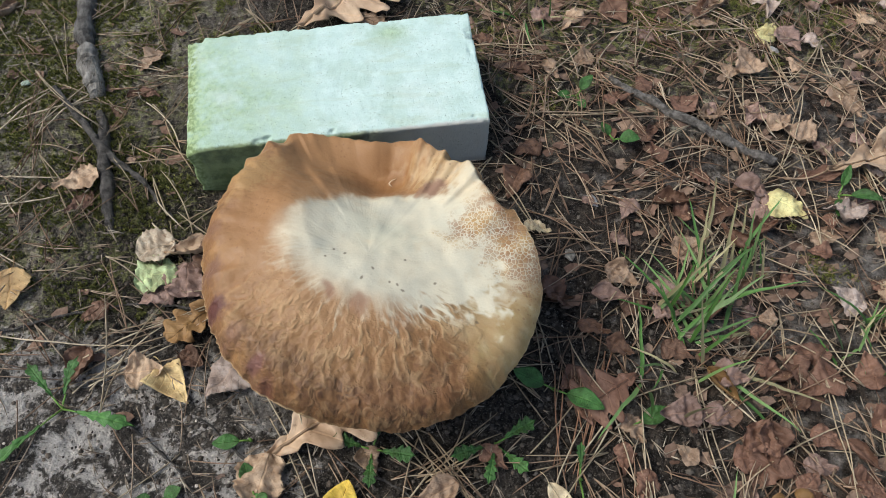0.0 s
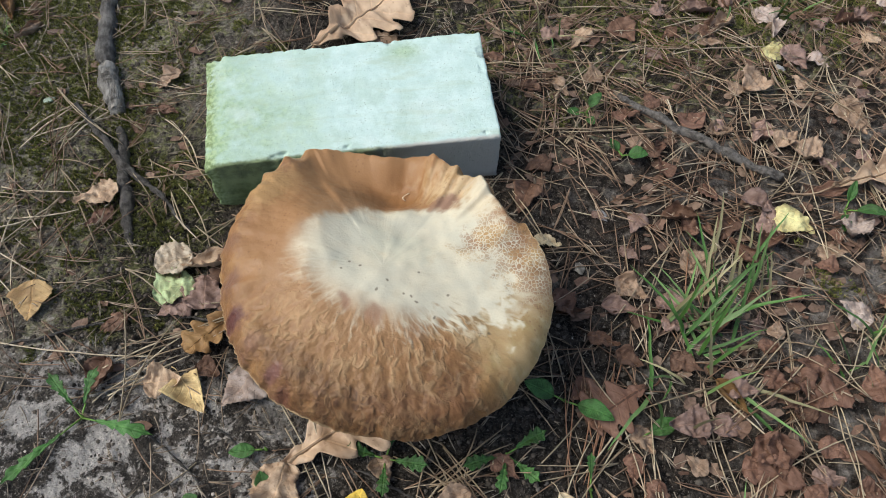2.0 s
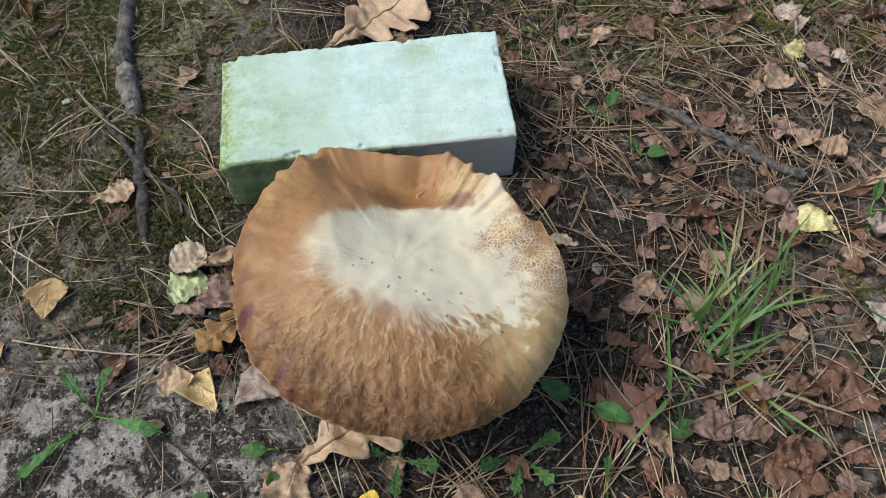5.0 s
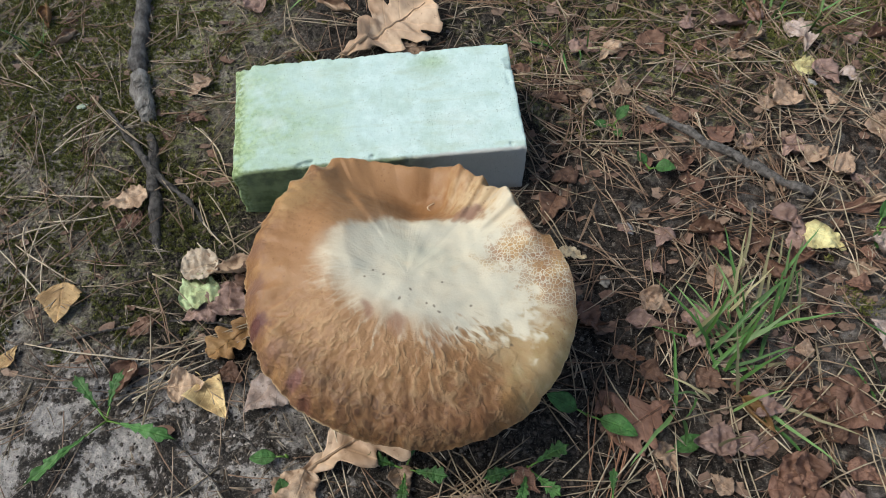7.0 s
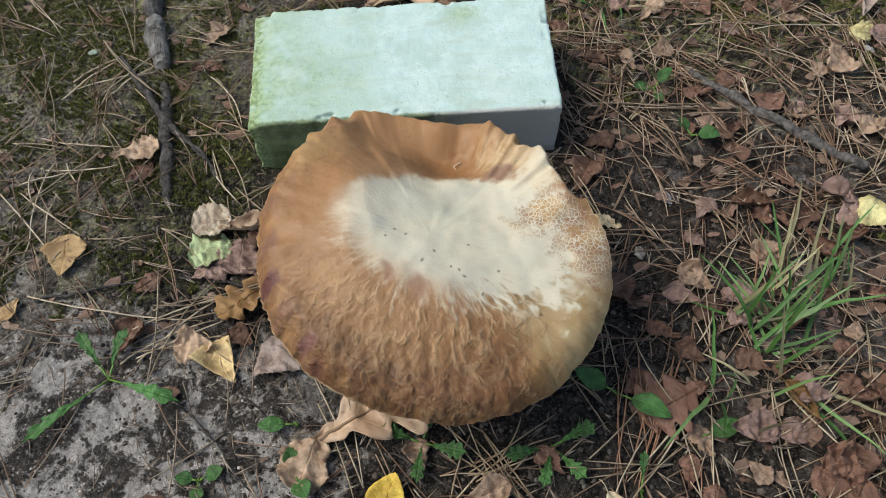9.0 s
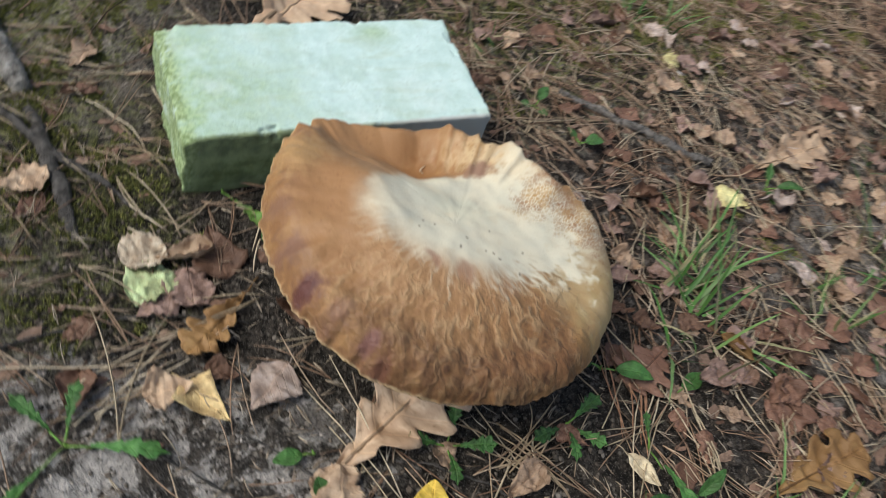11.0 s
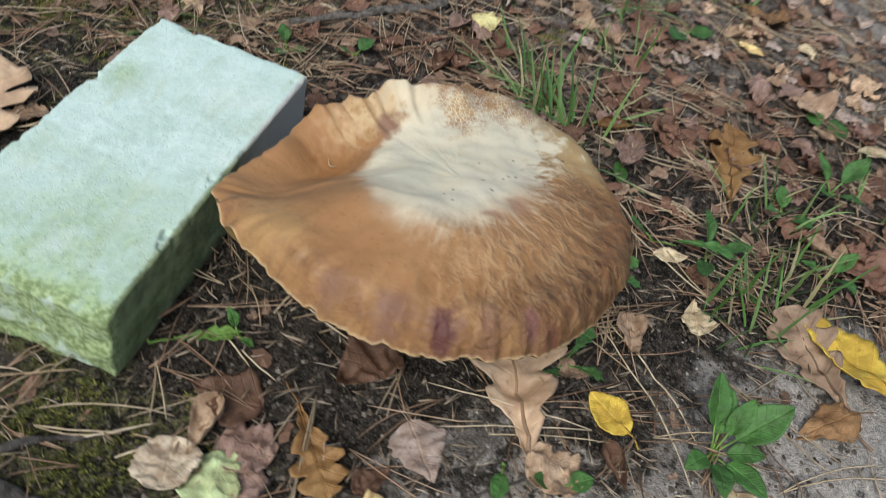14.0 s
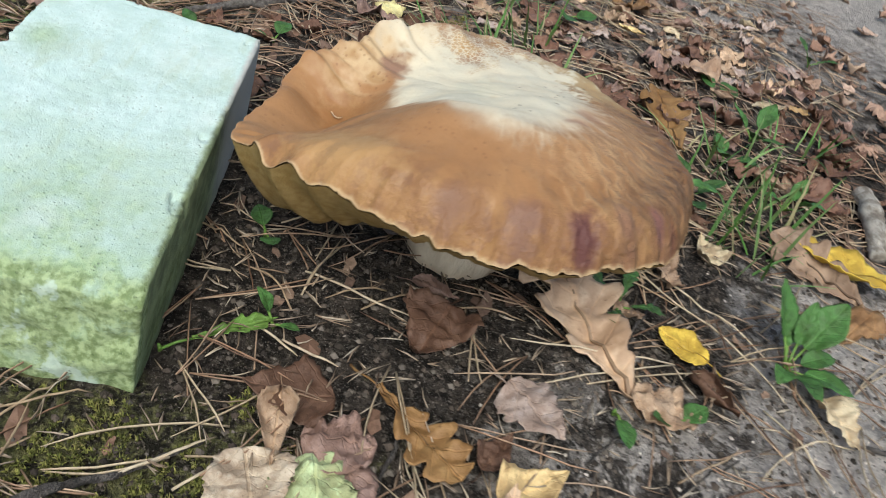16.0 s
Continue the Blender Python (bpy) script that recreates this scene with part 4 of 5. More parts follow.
fallen("birch", "rust", 0.339, -0.393, -74, 0.043, 0.8, 0)
fallen("birch", "mauve", 0.535, -0.564, -144, 0.033, 0.7, 0)
fallen("birch", "mauve", 0.650, -0.585, -131, 0.028, 1.0, 0)
fallen("birch", "straw_yellow", 0.548, 0.101, 43, 0.034, 0.85, 0)
fallen("birch", "mauve", 0.574, 0.117, -77, 0.037, 1.0, 0)
fallen("curl", "tan", 0.534, 0.166, -150, 0.037, 0.9, 0)
fallen("birch", "tan", 0.487, 0.139, -38, 0.027, 0.8, 0)
fallen("curl", "brown", 0.533, 0.213, -86, 0.036, 1.0, 0)
fallen("birch", "brown", 0.412, 0.182, -71, 0.037, 1.1, 0)
fallen("birch", "peach", 0.383, 0.173, -137, 0.036, 0.7, 0)
fallen("birch", "brown", 0.296, 0.111, -51, 0.027, 1.0, 0)
fallen("birch", "tan", 0.326, 0.106, -61, 0.028, 0.8, 0)
fallen("birch", "rust", 0.374, 0.051, 1, 0.032, 0.7, 0)
fallen("birch", "tan", 0.458, 0.016, 3, 0.028, 0.8, 0)
fallen("birch", "tan", 0.520, -0.007, 29, 0.031, 0.9, 0)
fallen("birch", "brown", 0.307, 0.009, -163, 0.029, 0.9, 0)
fallen("birch", "mauve", 0.465, -0.061, -30, 0.038, 0.8, 1)
fallen("birch", "straw_yellow", 0.490, -0.078, -40, 0.040, 1.0, 1)
fallen("birch", "rust", 0.565, -0.064, 179, 0.041, 0.5, 1)
fallen("oak", "peach", 0.548, -0.062, 8, 0.112, 0.8, 1)
fallen("curl", "brown", 0.390, -0.068, -16, 0.037, 0.9, 0)
fallen("birch", "mauve", 0.329, -0.057, -43, 0.016, 0.8, 0)
fallen("birch", "cream", 0.274, -0.075, -36, 0.026, 0.8, 0)
fallen("curl", "brown", 0.276, -0.151, -3, 0.025, 0.6, 0)
fallen("birch", "tan", 0.331, -0.127, -42, 0.032, 0.9, 0)
fallen("birch", "mauve", 0.359, -0.172, -22, 0.022, 1.1, 1)
fallen("birch", "brown", 0.335, -0.169, 23, 0.031, 1.0, 0)
fallen("birch", "brown", 0.316, -0.192, -42, 0.025, 0.9, 0)
fallen("birch", "mauve", 0.390, -0.231, -18, 0.030, 1.0, 1)
fallen("oak", "rust", 0.333, -0.224, -156, 0.057, 1.6, 0)
fallen("birch", "mauve", 0.373, -0.260, 177, 0.036, 0.9, 1)
fallen("birch", "rust", 0.489, -0.230, 159, 0.034, 0.7, 0)
fallen("birch", "rust", 0.491, -0.247, -169, 0.037, 1.0, 0)
fallen("birch", "brown", 0.458, -0.263, 165, 0.028, 1.0, 0)
fallen("birch", "rust", 0.400, -0.276, -53, 0.031, 1.1, 0)
fallen("birch", "rust", 0.311, -0.273, -104, 0.025, 0.9, 0)
fallen("birch", "rust", 0.205, -0.262, -51, 0.026, 0.9, 1)
fallen("birch", "tan", 0.118, -0.249, -72, 0.024, 1.0, 0)
fallen("birch", "mauve", 0.373, -0.260, -19, 0.029, 0.8, 0)
fallen("birch", "tan", 0.513, -0.123, -12, 0.028, 0.9, 0)
fallen("birch", "tan", 0.391, -0.123, 17, 0.034, 0.9, 0)
fallen("birch", "brown", 0.359, -0.201, -37, 0.028, 1.0, 0)
fallen("birch", "rust", 0.429, -0.224, -53, 0.025, 1.0, 0)
fallen("birch", "rust", 0.432, -0.200, -19, 0.022, 0.8, 0)
fallen("birch", "brown", 0.297, -0.175, -27, 0.028, 0.7, 0)
fallen("birch", "rust", 0.450, -0.284, -37, 0.024, 1.0, 0)
fallen("oak", "peach", 0.091, 0.178, 36, 0.120, 1.35, 2)
fallen("oak", "tan", 0.143, 0.201, -32, 0.045, 0.9, 0)
fallen("curl", "tan", 0.106, 0.247, 150, 0.042, 0.8, 0)
fallen("birch", "mauve", 0.007, 0.262, 124, 0.038, 0.9, 0)
fallen("birch", "peach", 0.618, -0.104, -31, 0.033, 0.9, 0)
fallen("ellipse", "cream", 0.248, -0.295, -64, 0.031, 0.9, 2)


# ---- dead wood ----
def rod(name, label, points, radii, material, category, sides=12, knobs=0.3):
    """A twig or root through ground points, with knobbly bark."""
    path = []
    for a, b in zip(points, points[1:]):
        path += [Vector(a).lerp(Vector(b), k / 16) for k in range(16)]
    path.append(Vector(points[-1]))
    n = len(path)
    pts, rad = [], []
    for k, p in enumerate(path):
        u = k / (n - 1) * (len(radii) - 1)
        i = min(int(u), len(radii) - 2)
        r = radii[i] + (radii[i + 1] - radii[i]) * (u - i)
        r *= 1 + knobs * fbm(p.x * 90, p.y * 90, 3.0)
        q = p + Vector((0.0025 * fbm(p.x * 40, p.y * 40, 1), 0.0025 * fbm(p.x * 40, p.y * 40, 6), 0))
        pts.append(Vector((q.x, q.y, ground_z(q.x, q.y) + r * 0.55 + p.z)))
        rad.append(r)
    bm = tube(bmesh.new(), pts, rad, sides)
    for v in bm.verts:
        f = v.co * 260
        v.co += 0.0011 * Vector((fbm(f.x, f.y, f.z), fbm(f.y, f.z, f.x + 4), fbm(f.z, f.x, f.y + 9)))
    return tagged(part(name, bm, material, None, label), category=category)


ROOT_BARK = plain_material("bare_root_bark", (0.07, 0.062, 0.055), (0.24, 0.22, 0.2), 150, 0.9, 0.004, (1, 0.5, 1))
GREY_STICK = plain_material("grey_stick_bark", (0.09, 0.078, 0.068), (0.27, 0.24, 0.21), 210, 0.9, 0.003)
rod("surface_root", "grey bare pine root running through moss", [(-0.133, 0.37, 0), (-0.125, 0.302, 0), (-0.121, 0.204, 0), (-0.119, 0.185, -0.001)], [0.0075, 0.0082, 0.0092, 0.006], ROOT_BARK, "root")
rod("surface_root", "grey flaking root with bleached bark in moss", [(-0.117, 0.182, 0.001), (-0.113, 0.16, 0.001), (-0.101, 0.122, -0.001)], [0.0075, 0.0105, 0.007], plain_material("flaking_root_bark", (0.11, 0.095, 0.08), (0.4, 0.37, 0.33), 150, 0.9, 0.004, (1, 0.3, 1)), "root")
rod("surface_root", "dark thin root half buried in moss", [(-0.1, 0.105, -0.002), (-0.09, 0.05, 0), (-0.085, 0.01, 0), (-0.081, -0.035, -0.003)], [0.004, 0.006, 0.006, 0.003], BARK, "root")
rod("twig", "dark bare twig lying across a root", [(-0.144, 0.136, 0.002), (-0.108, 0.081, 0.006), (-0.074, 0.036, 0.004), (-0.045, 0.0, 0.002), (-0.02, -0.036, 0.001)], [0.0026, 0.0034, 0.003, 0.0018, 0.0009], BARK, "twig")
rod("stick", "grey weathered stick lying on needle litter", [(0.388, 0.076, 0.004), (0.432, 0.024, 0.004), (0.459, 0.001, 0.004), (0.512, -0.043, 0.003)], [0.003, 0.0042, 0.0045, 0.0042], GREY_STICK, "stick")
rod("rotten_branch", "short pale piece of rotten branch wood", [(0.352, -0.533, 0.004), (0.305, -0.518, 0.005), (0.255, -0.503, 0.003)], [0.008, 0.0095, 0.006], PALE_WOOD, "branch", 12, 0.15)
for x0, y0, x1, y1, r in ((-0.175, -0.118, -0.06, -0.105, 0.0012), (-0.06, -0.105, 0.02, -0.128, 0.001), (0.0, -0.21, 0.075, -0.31, 0.0008), (-0.06, -0.2, 0.02, -0.3, 0.0008), (0.09, -0.25, 0.17, -0.31, 0.0009), (0.05, -0.395, 0.02, -0.45, 0.0016)):
    rod("twig", "thin brown twig lying on bare soil", [(x0, y0, 0.002), ((x0 + x1) / 2 + 0.004, (y0 + y1) / 2 + 0.003, 0.003), (x1, y1, 0.001)], [r, r, r * 0.6], BARK, "twig", 6)


# ---- single straws and needles that stand out ----
STRAW_TONES = {
    "pale": (plain_material("bleached_straw", (0.36, 0.285, 0.19), (0.56, 0.465, 0.33), 160, 0.6, 0.0003), "long bleached grass straw lying on the soil"),
    "dull": (plain_material("dull_straw", (0.22, 0.155, 0.095), (0.37, 0.275, 0.175), 160, 0.6, 0.0003), "dry tan grass straw lying on the litter"),
    "red": (plain_material("rusty_needle", (0.22, 0.11, 0.06), (0.36, 0.2, 0.12), 160, 0.6, 0.0003), "long rust-brown pine needle on leaf litter"),
}


def straw(tone, x0, y0, x1, y1, bow):
    """A thin stalk from one ground point to another, bowed to its side."""
    material, label = STRAW_TONES[tone]
    d = Vector((x1 - x0, y1 - y0, 0))
    side = Vector((-d.y, d.x, 0)).normalized()
    pts = []
    for k in range(11):
        u = k / 10
        p = Vector((x0, y0, 0)) + d * u + side * bow * 4 * u * (1 - u)
        p.z = ground_z(p.x, p.y) + 0.0022 + 0.003 * math.sin(math.pi * u) + 0.0012 * fbm(p.x * 30, p.y * 30, 2)
        pts.append(p)
    r = 0.00068 if tone == "pale" else 0.0006
    ob = part("grass_straw" if tone != "red" else "pine_needle", tube(bmesh.new(), pts, [r] * 8 + [r * 0.85, r * 0.7, r * 0.4], 6), material, None, label)
    return tagged(ob, category="straw" if tone != "red" else "needle", group="straws on the ground")


straw("pale", -0.203, 0.048, -0.123, 0.030, -0.0044)
straw("pale", -0.191, 0.010, -0.128, 0.011, -0.0020)
straw("pale", -0.212, -0.005, -0.159, 0.010, -0.0014)
straw("pale", -0.176, 0.019, -0.162, -0.005, -0.0007)
straw("pale", -0.182, -0.113, -0.040, -0.146, -0.0048)
straw("dull", -0.082, -0.144, -0.036, -0.133, -0.0026)
straw("pale", -0.193, 0.091, -0.142, 0.140, -0.0016)
straw("pale", -0.185, 0.112, -0.141, 0.142, -0.0011)
straw("dull", -0.158, 0.071, -0.110, 0.053, 0.0017)
straw("dull", -0.119, 0.036, -0.072, 0.088, 0.0065)
straw("pale", -0.059, 0.112, -0.021, 0.041, 0.0071)
straw("pale", -0.044, -0.003, -0.017, -0.040, -0.0012)
straw("dull", -0.075, 0.041, -0.015, 0.036, -0.0027)
straw("pale", 0.434, 0.073, 0.435, 0.038, -0.0000)
straw("pale", 0.510, 0.006, 0.507, -0.043, -0.0025)
straw("dull", 0.514, 0.008, 0.514, -0.039, -0.0024)
straw("dull", 0.371, -0.070, 0.376, -0.111, 0.0016)
straw("pale", 0.434, -0.045, 0.396, -0.073, -0.0012)
straw("dull", 0.352, -0.084, 0.345, -0.129, -0.0011)
straw("red", 0.409, -0.097, 0.382, -0.174, -0.0033)
straw("pale", 0.357, -0.151, 0.331, -0.194, 0.0042)
straw("pale", 0.336, -0.218, 0.264, -0.288, 0.0027)
straw("pale", 0.331, -0.223, 0.276, -0.290, 0.0018)
straw("red", 0.272, -0.211, 0.260, -0.284, -0.0017)
straw("red", 0.278, -0.211, 0.255, -0.283, 0.0018)
straw("pale", 0.388, -0.233, 0.436, -0.299, -0.0053)
straw("dull", 0.455, -0.201, 0.501, -0.223, 0.0033)
straw("dull", 0.464, -0.190, 0.507, -0.189, -0.0000)
straw("dull", 0.236, -0.207, 0.258, -0.254, -0.0017)
straw("pale", 0.443, -0.112, 0.409, -0.157, -0.0023)
straw("dull", 0.371, 0.133, 0.390, 0.047, -0.0027)
straw("dull", 0.371, 0.110, 0.412, 0.089, 0.0017)
straw("dull", 0.280, 0.113, 0.364, 0.104, -0.0023)
straw("dull", 0.337, -0.105, 0.280, -0.093, -0.0014)
straw("pale", 0.053, -0.036, 0.037, -0.067, -0.0000)
straw("dull", 0.092, -0.143, 0.090, -0.187, -0.0016)
straw("pale", -0.045, -0.029, -0.031, -0.044, -0.0012)
straw("pale", -0.005, 0.115, 0.001, 0.035, 0.0026)
straw("dull", -0.041, 0.095, -0.025, 0.047, -0.0009)
straw("dull", -0.032, -0.058, -0.036, -0.107, -0.0020)
straw("pale", 0.105, -0.148, 0.060, -0.122, -0.0024)
straw("dull", 0.095, -0.222, 0.062, -0.254, -0.0020)
straw("pale", 0.168, -0.271, 0.069, -0.347, 0.0050)
straw("pale", 0.176, -0.275, 0.100, -0.349, 0.0034)
straw("pale", 0.008, -0.308, 0.047, -0.386, 0.0089)
straw("dull", 0.087, -0.357, 0.039, -0.369, -0.0025)
straw("dull", 0.079, -0.203, 0.099, -0.235, -0.0014)
straw("dull", 0.098, -0.108, 0.080, -0.075, -0.0012)
straw("dull", 0.067, -0.059, 0.096, -0.028, -0.0037)
straw("dull", 0.149, -0.173, 0.119, -0.230, -0.0025)
straw("dull", -0.001, -0.260, 0.026, -0.302, -0.0017)
straw("pale", 0.060, -0.329, 0.014, -0.353, -0.0011)
straw("dull", 0.160, -0.248, 0.141, -0.300, -0.0021)
straw("dull", 0.128, 0.003, 0.107, -0.029, -0.0021)
straw("pale", 0.098, -0.062, 0.079, -0.123, -0.0016)
straw("dull", 0.078, -0.095, 0.102, -0.139, 0.0035)
straw("pale", 0.045, -0.058, 0.033, -0.087, -0.0011)


bundle = random.Random(5)
for tone, count, a, b, loose in (("pale", 4, (-0.1, -0.16), (-0.02, -0.138), 0.018), ("dull", 4, (-0.1, -0.15), (-0.03, -0.145), 0.022), ("pale", 6, (-0.2, 0.0), (-0.165, -0.06), 0.03),
                                 ("dull", 6, (0.165, -0.282), (0.21, -0.25), 0.014), ("dull", 5, (0.15, -0.25), (0.2, -0.3), 0.02),
                                 ("red", 6, (0.3, -0.22), (0.27, -0.29), 0.02), ("dull", 3, (-0.05, 0.06), (-0.02, 0.02), 0.02), ("pale", 3, (-0.12, 0.1), (-0.18, 0.08), 0.03)):
    for _ in range(count):
        x0, y0, x1, y1 = (v + bundle.uniform(-loose, loose) for v in (*a, *b))
        if min(x0, x1) > -0.006 and max(y0, y1) > -0.01 and min(x0, x1) < 0.26:
            continue
        straw(tone, x0, y0, x1, y1, bundle.uniform(-0.004, 0.004))


def chip(name, label, x, y, size, material, category):
    """A small irregular flat piece."""
    bm = bmesh.new()
    bmesh.ops.create_icosphere(bm, subdivisions=3, radius=1.0)
    for v in bm.verts:
        q = v.co.copy()
        v.co = Vector((q.x * 1.3, q.y * 0.8, q.z * 0.3)) * size * (1 + 0.5 * fbm(q.x * 1.5 + x * 90, q.y * 1.5, q.z * 1.5, 3))
    ob = part(name, bm, material, None, label)
    ob.matrix_world = Matrix.Translation((x, y, ground_z(x, y) + size * 0.25)) @ pose(0, 0, 0, 6, -5, x * 900)
    return tagged(ob, category=category)


chip("wood_chip", "small grey chip of weathered wood", 0.337, -0.06, 0.005, plain_material("grey_chip", (0.28, 0.27, 0.26), (0.42, 0.41, 0.4), 200), "wood chip")
chip("wood_chip", "small pale chip on needle litter", 0.306, -0.112, 0.0045, PALE_WOOD, "wood chip")
chip("wood_chip", "pale chip among reddish leaves", 0.649, -0.423, 0.007, PALE_WOOD, "wood chip")
chip("lichen", "pale grey-green lichen scrap on moss", -0.171, 0.149, 0.0045, plain_material("grey_green_lichen", (0.36, 0.44, 0.34), (0.52, 0.6, 0.48), 300, 0.95, 0.002), "lichen")
chip("pebble", "small dull pebble in leaf litter", 0.56, 0.09, 0.004, plain_material("dull_pebble", (0.3, 0.28, 0.26), (0.45, 0.43, 0.4), 200), "pebble")
fallen("birch", "rust", -0.063, 0.124, -25, 0.022, 0.7, 1)
fallen("curl", "brown", -0.075, 0.118, 10, 0.018, 0.8, 1)


# ---- living plants ----
def green_blade(kind, parent, x, y, z, turn, rise, length, width, color):
    ob = new("leaf", GREEN[kind][chance.randrange(len(GREEN[kind]))])
    ob.parent = parent
    s = length / SIZE
    ob.matrix_basis = Matrix.Translation((x, y, z)) @ pose(0, 0, 0, 0, 0, turn) @ pose(0, 0, 0, chance.uniform(-12, 12), -rise, 0) @ Matrix.Diagonal((s, s * width, s, 1))
    shade = chance.uniform(0.75, 1.3)
    ob.color = (*[v * shade for v in COLORS[color]], 1)
    return ob


GREEN = {k: [leaf_mesh(k, 90 + j * 1.7, b, 0.25, 0.04) for j, b in enumerate((-0.25, -0.5, -0.1))] for k in ("ellipse", "tooth")}
for kind_meshes in GREEN.values():
    for m in kind_meshes:
        m.materials.append(GREEN_LEAF)


def herb(name, label, x, y, kind, leaves, color="green"):
    """A small plant; leaves: turn, rise, length and width for each."""
    root = tagged(new(name), label, "plant")
    root.location = (x, y, ground_z(x, y))
    bm = tube(bmesh.new(), [Vector((0, 0, -0.003)), Vector((0.001, 0, 0.002)), Vector((0, 0.001, 0.005))], [0.0016, 0.0014, 0.0007], 6)
    part("stem", bm, GREEN_LEAF, root).color = (*COLORS["pale_green"], 1)
    for turn, rise, length, width in leaves:
        c, s = math.cos(radians(turn)), math.sin(radians(turn))
        foot = 0.35 * length
        bm = tube(bmesh.new(), [Vector((0, 0, 0.002)), Vector((c * foot * 0.5, s * foot * 0.5, 0.004 + foot * 0.5 * math.tan(radians(max(rise, 3))))), Vector((c * foot, s * foot, 0.004 + foot * math.tan(radians(max(rise, 3)))))], [0.0009, 0.0008, 0.0007], 5)
        stalk = part("leaf_stalk", bm, GREEN_LEAF, root)
        stalk.color = (*COLORS["pale_green"], 1)
        green_blade(kind, stalk, c * foot, s * foot, 0.003 + foot * math.tan(radians(max(rise, 3))), turn, rise, length, width, color)
    return root


herb("broadleaf_herb", "low broad-leaved green herb on bare sand", 0.098, -0.357, "ellipse", [(32, 52, 0.036, 1.0), (4, 42, 0.03, 1.0), (-22, 50, 0.03, 0.85), (-48, 36, 0.042, 1.1), (-120, 10, 0.03, 1.25), (-165, 8, 0.024, 1.25), (140, 12, 0.022, 1.2), (-80, 22, 0.024, 1.1)])
herb("broadleaf_herb", "young green seedling with broad leaves among litter", 0.415, -0.445, "ellipse", [(-35, 35, 0.034, 1.0), (150, 25, 0.032, 1.0), (40, 30, 0.028, 1.0), (-110, 15, 0.022, 1.0)])
herb("broadleaf_herb", "small green seedling in reddish leaf litter", 0.36, -0.4, "ellipse", [(10, 25, 0.022, 1.3), (130, 30, 0.02, 1.3), (-120, 20, 0.022, 1.2)])
herb("broadleaf_herb", "small green seedling in leaf litter", 0.512, -0.44, "ellipse", [(-60, 12, 0.022, 2.2), (40, 18, 0.02, 2.0)])
herb("broadleaf_herb", "small green seedling beside grass", 0.605, -0.285, "ellipse", [(160, 12, 0.028, 1.6), (-80, 14, 0.024, 1.7)])
herb("broadleaf_herb", "small green seedling on bare grey ground", 0.69, -0.625, "tooth", [(20, 30, 0.03, 1.2), (140, 25, 0.026, 1.2), (-90, 20, 0.028, 1.2)])
herb("broadleaf_herb", "green seedling with oval leaves by dead grass", 0.3, -0.437, "ellipse", [(-160, 35, 0.028, 1.0), (80, 18, 0.018, 1.0), (-40, 40, 0.024, 1.0)])
herb("broadleaf_herb", "green seedling at the foot of grass", 0.277, -0.34, "ellipse", [(170, 20, 0.034, 0.8), (20, 30, 0.028, 0.7), (-70, 30, 0.026, 0.9)])
herb("broadleaf_herb", "single oval green leaf among brown leaves", 0.318, -0.262, "ellipse", [(15, 4, 0.026, 1.0)])
herb("broadleaf_herb", "two dark green leaves among pine needles", 0.268, -0.226, "ellipse", [(-35, 14, 0.03, 1.0), (150, 12, 0.026, 1.2)])
herb("dandelion", "young dandelion with toothed leaves under the cap", 0.215, -0.262, "tooth", [(20, 14, 0.026, 1.5), (-50, 12, 0.024, 1.4), (190, 12, 0.026, 1.4), (250, 16, 0.024, 1.2)])
herb("dandelion", "small toothed green plant beside an oak leaf", 0.125, -0.252, "tooth", [(60, 25, 0.03, 1.6), (-20, 20, 0.026, 1.5), (160, 16, 0.024, 1.6), (-100, 12, 0.022, 1.4)])
herb("dandelion", "ragged dandelion rosette on grey sand", -0.104, -0.189, "tooth", [(-22, 6, 0.046, 0.8), (125, 10, 0.034, 0.9), (222, 5, 0.052, 0.7), (70, 14, 0.03, 1.0)], "green")
herb("broadleaf_herb", "tiny round green leaf on grey soil", 0.036, -0.233, "ellipse", [(180, 8, 0.02, 1.1)])
herb("broadleaf_herb", "tiny green seedling in cracked sand", 0.036, -0.268, "ellipse", [(-60, 20, 0.016, 1.7), (100, 20, 0.014, 1.6)])
herb("broadleaf_herb", "slender green leaf at the foot of the brick", 0.028, -0.004, "tooth", [(-62, 8, 0.042, 0.9)], "pale_green")
herb("broadleaf_herb", "tiny two-leaved green seedling in cap shade", 0.122, -0.036, "ellipse", [(30, 25, 0.014, 1.7), (200, 20, 0.013, 1.7)])
herb("broadleaf_herb", "tiny green sprout on dark soil", 0.052, -0.052, "ellipse", [(60, 50, 0.014, 1.0), (-120, 25, 0.012, 1.0)])
herb("broadleaf_herb", "tiny green seedling on pale sand", -0.03, -0.268, "ellipse", [(20, 12, 0.014, 1.6), (170, 14, 0.012, 1.6), (-90, 10, 0.012, 1.5)])
herb("broadleaf_herb", "small green sprig in needle litter", 0.352, 0.06, "ellipse", [(40, 30, 0.018, 1.2), (180, 20, 0.016, 1.2), (-80, 15, 0.014, 1.2)])
herb("broadleaf_herb", "small green sprig beside a brown leaf", 0.372, 0.002, "ellipse", [(-20, 20, 0.018, 1.6), (120, 22, 0.014, 1.5)])
herb("broadleaf_herb", "green sprig near the weathered stick", 0.555, -0.085, "ellipse", [(-40, 30, 0.026, 0.8), (60, 30, 0.02, 0.8), (-120, 15, 0.022, 0.8)])
herb("broadleaf_herb", "slim upright green leaf among litter", 0.272, -0.295, "tooth", [(-95, 14, 0.05, 0.8), (80, 25, 0.02, 1.0)])


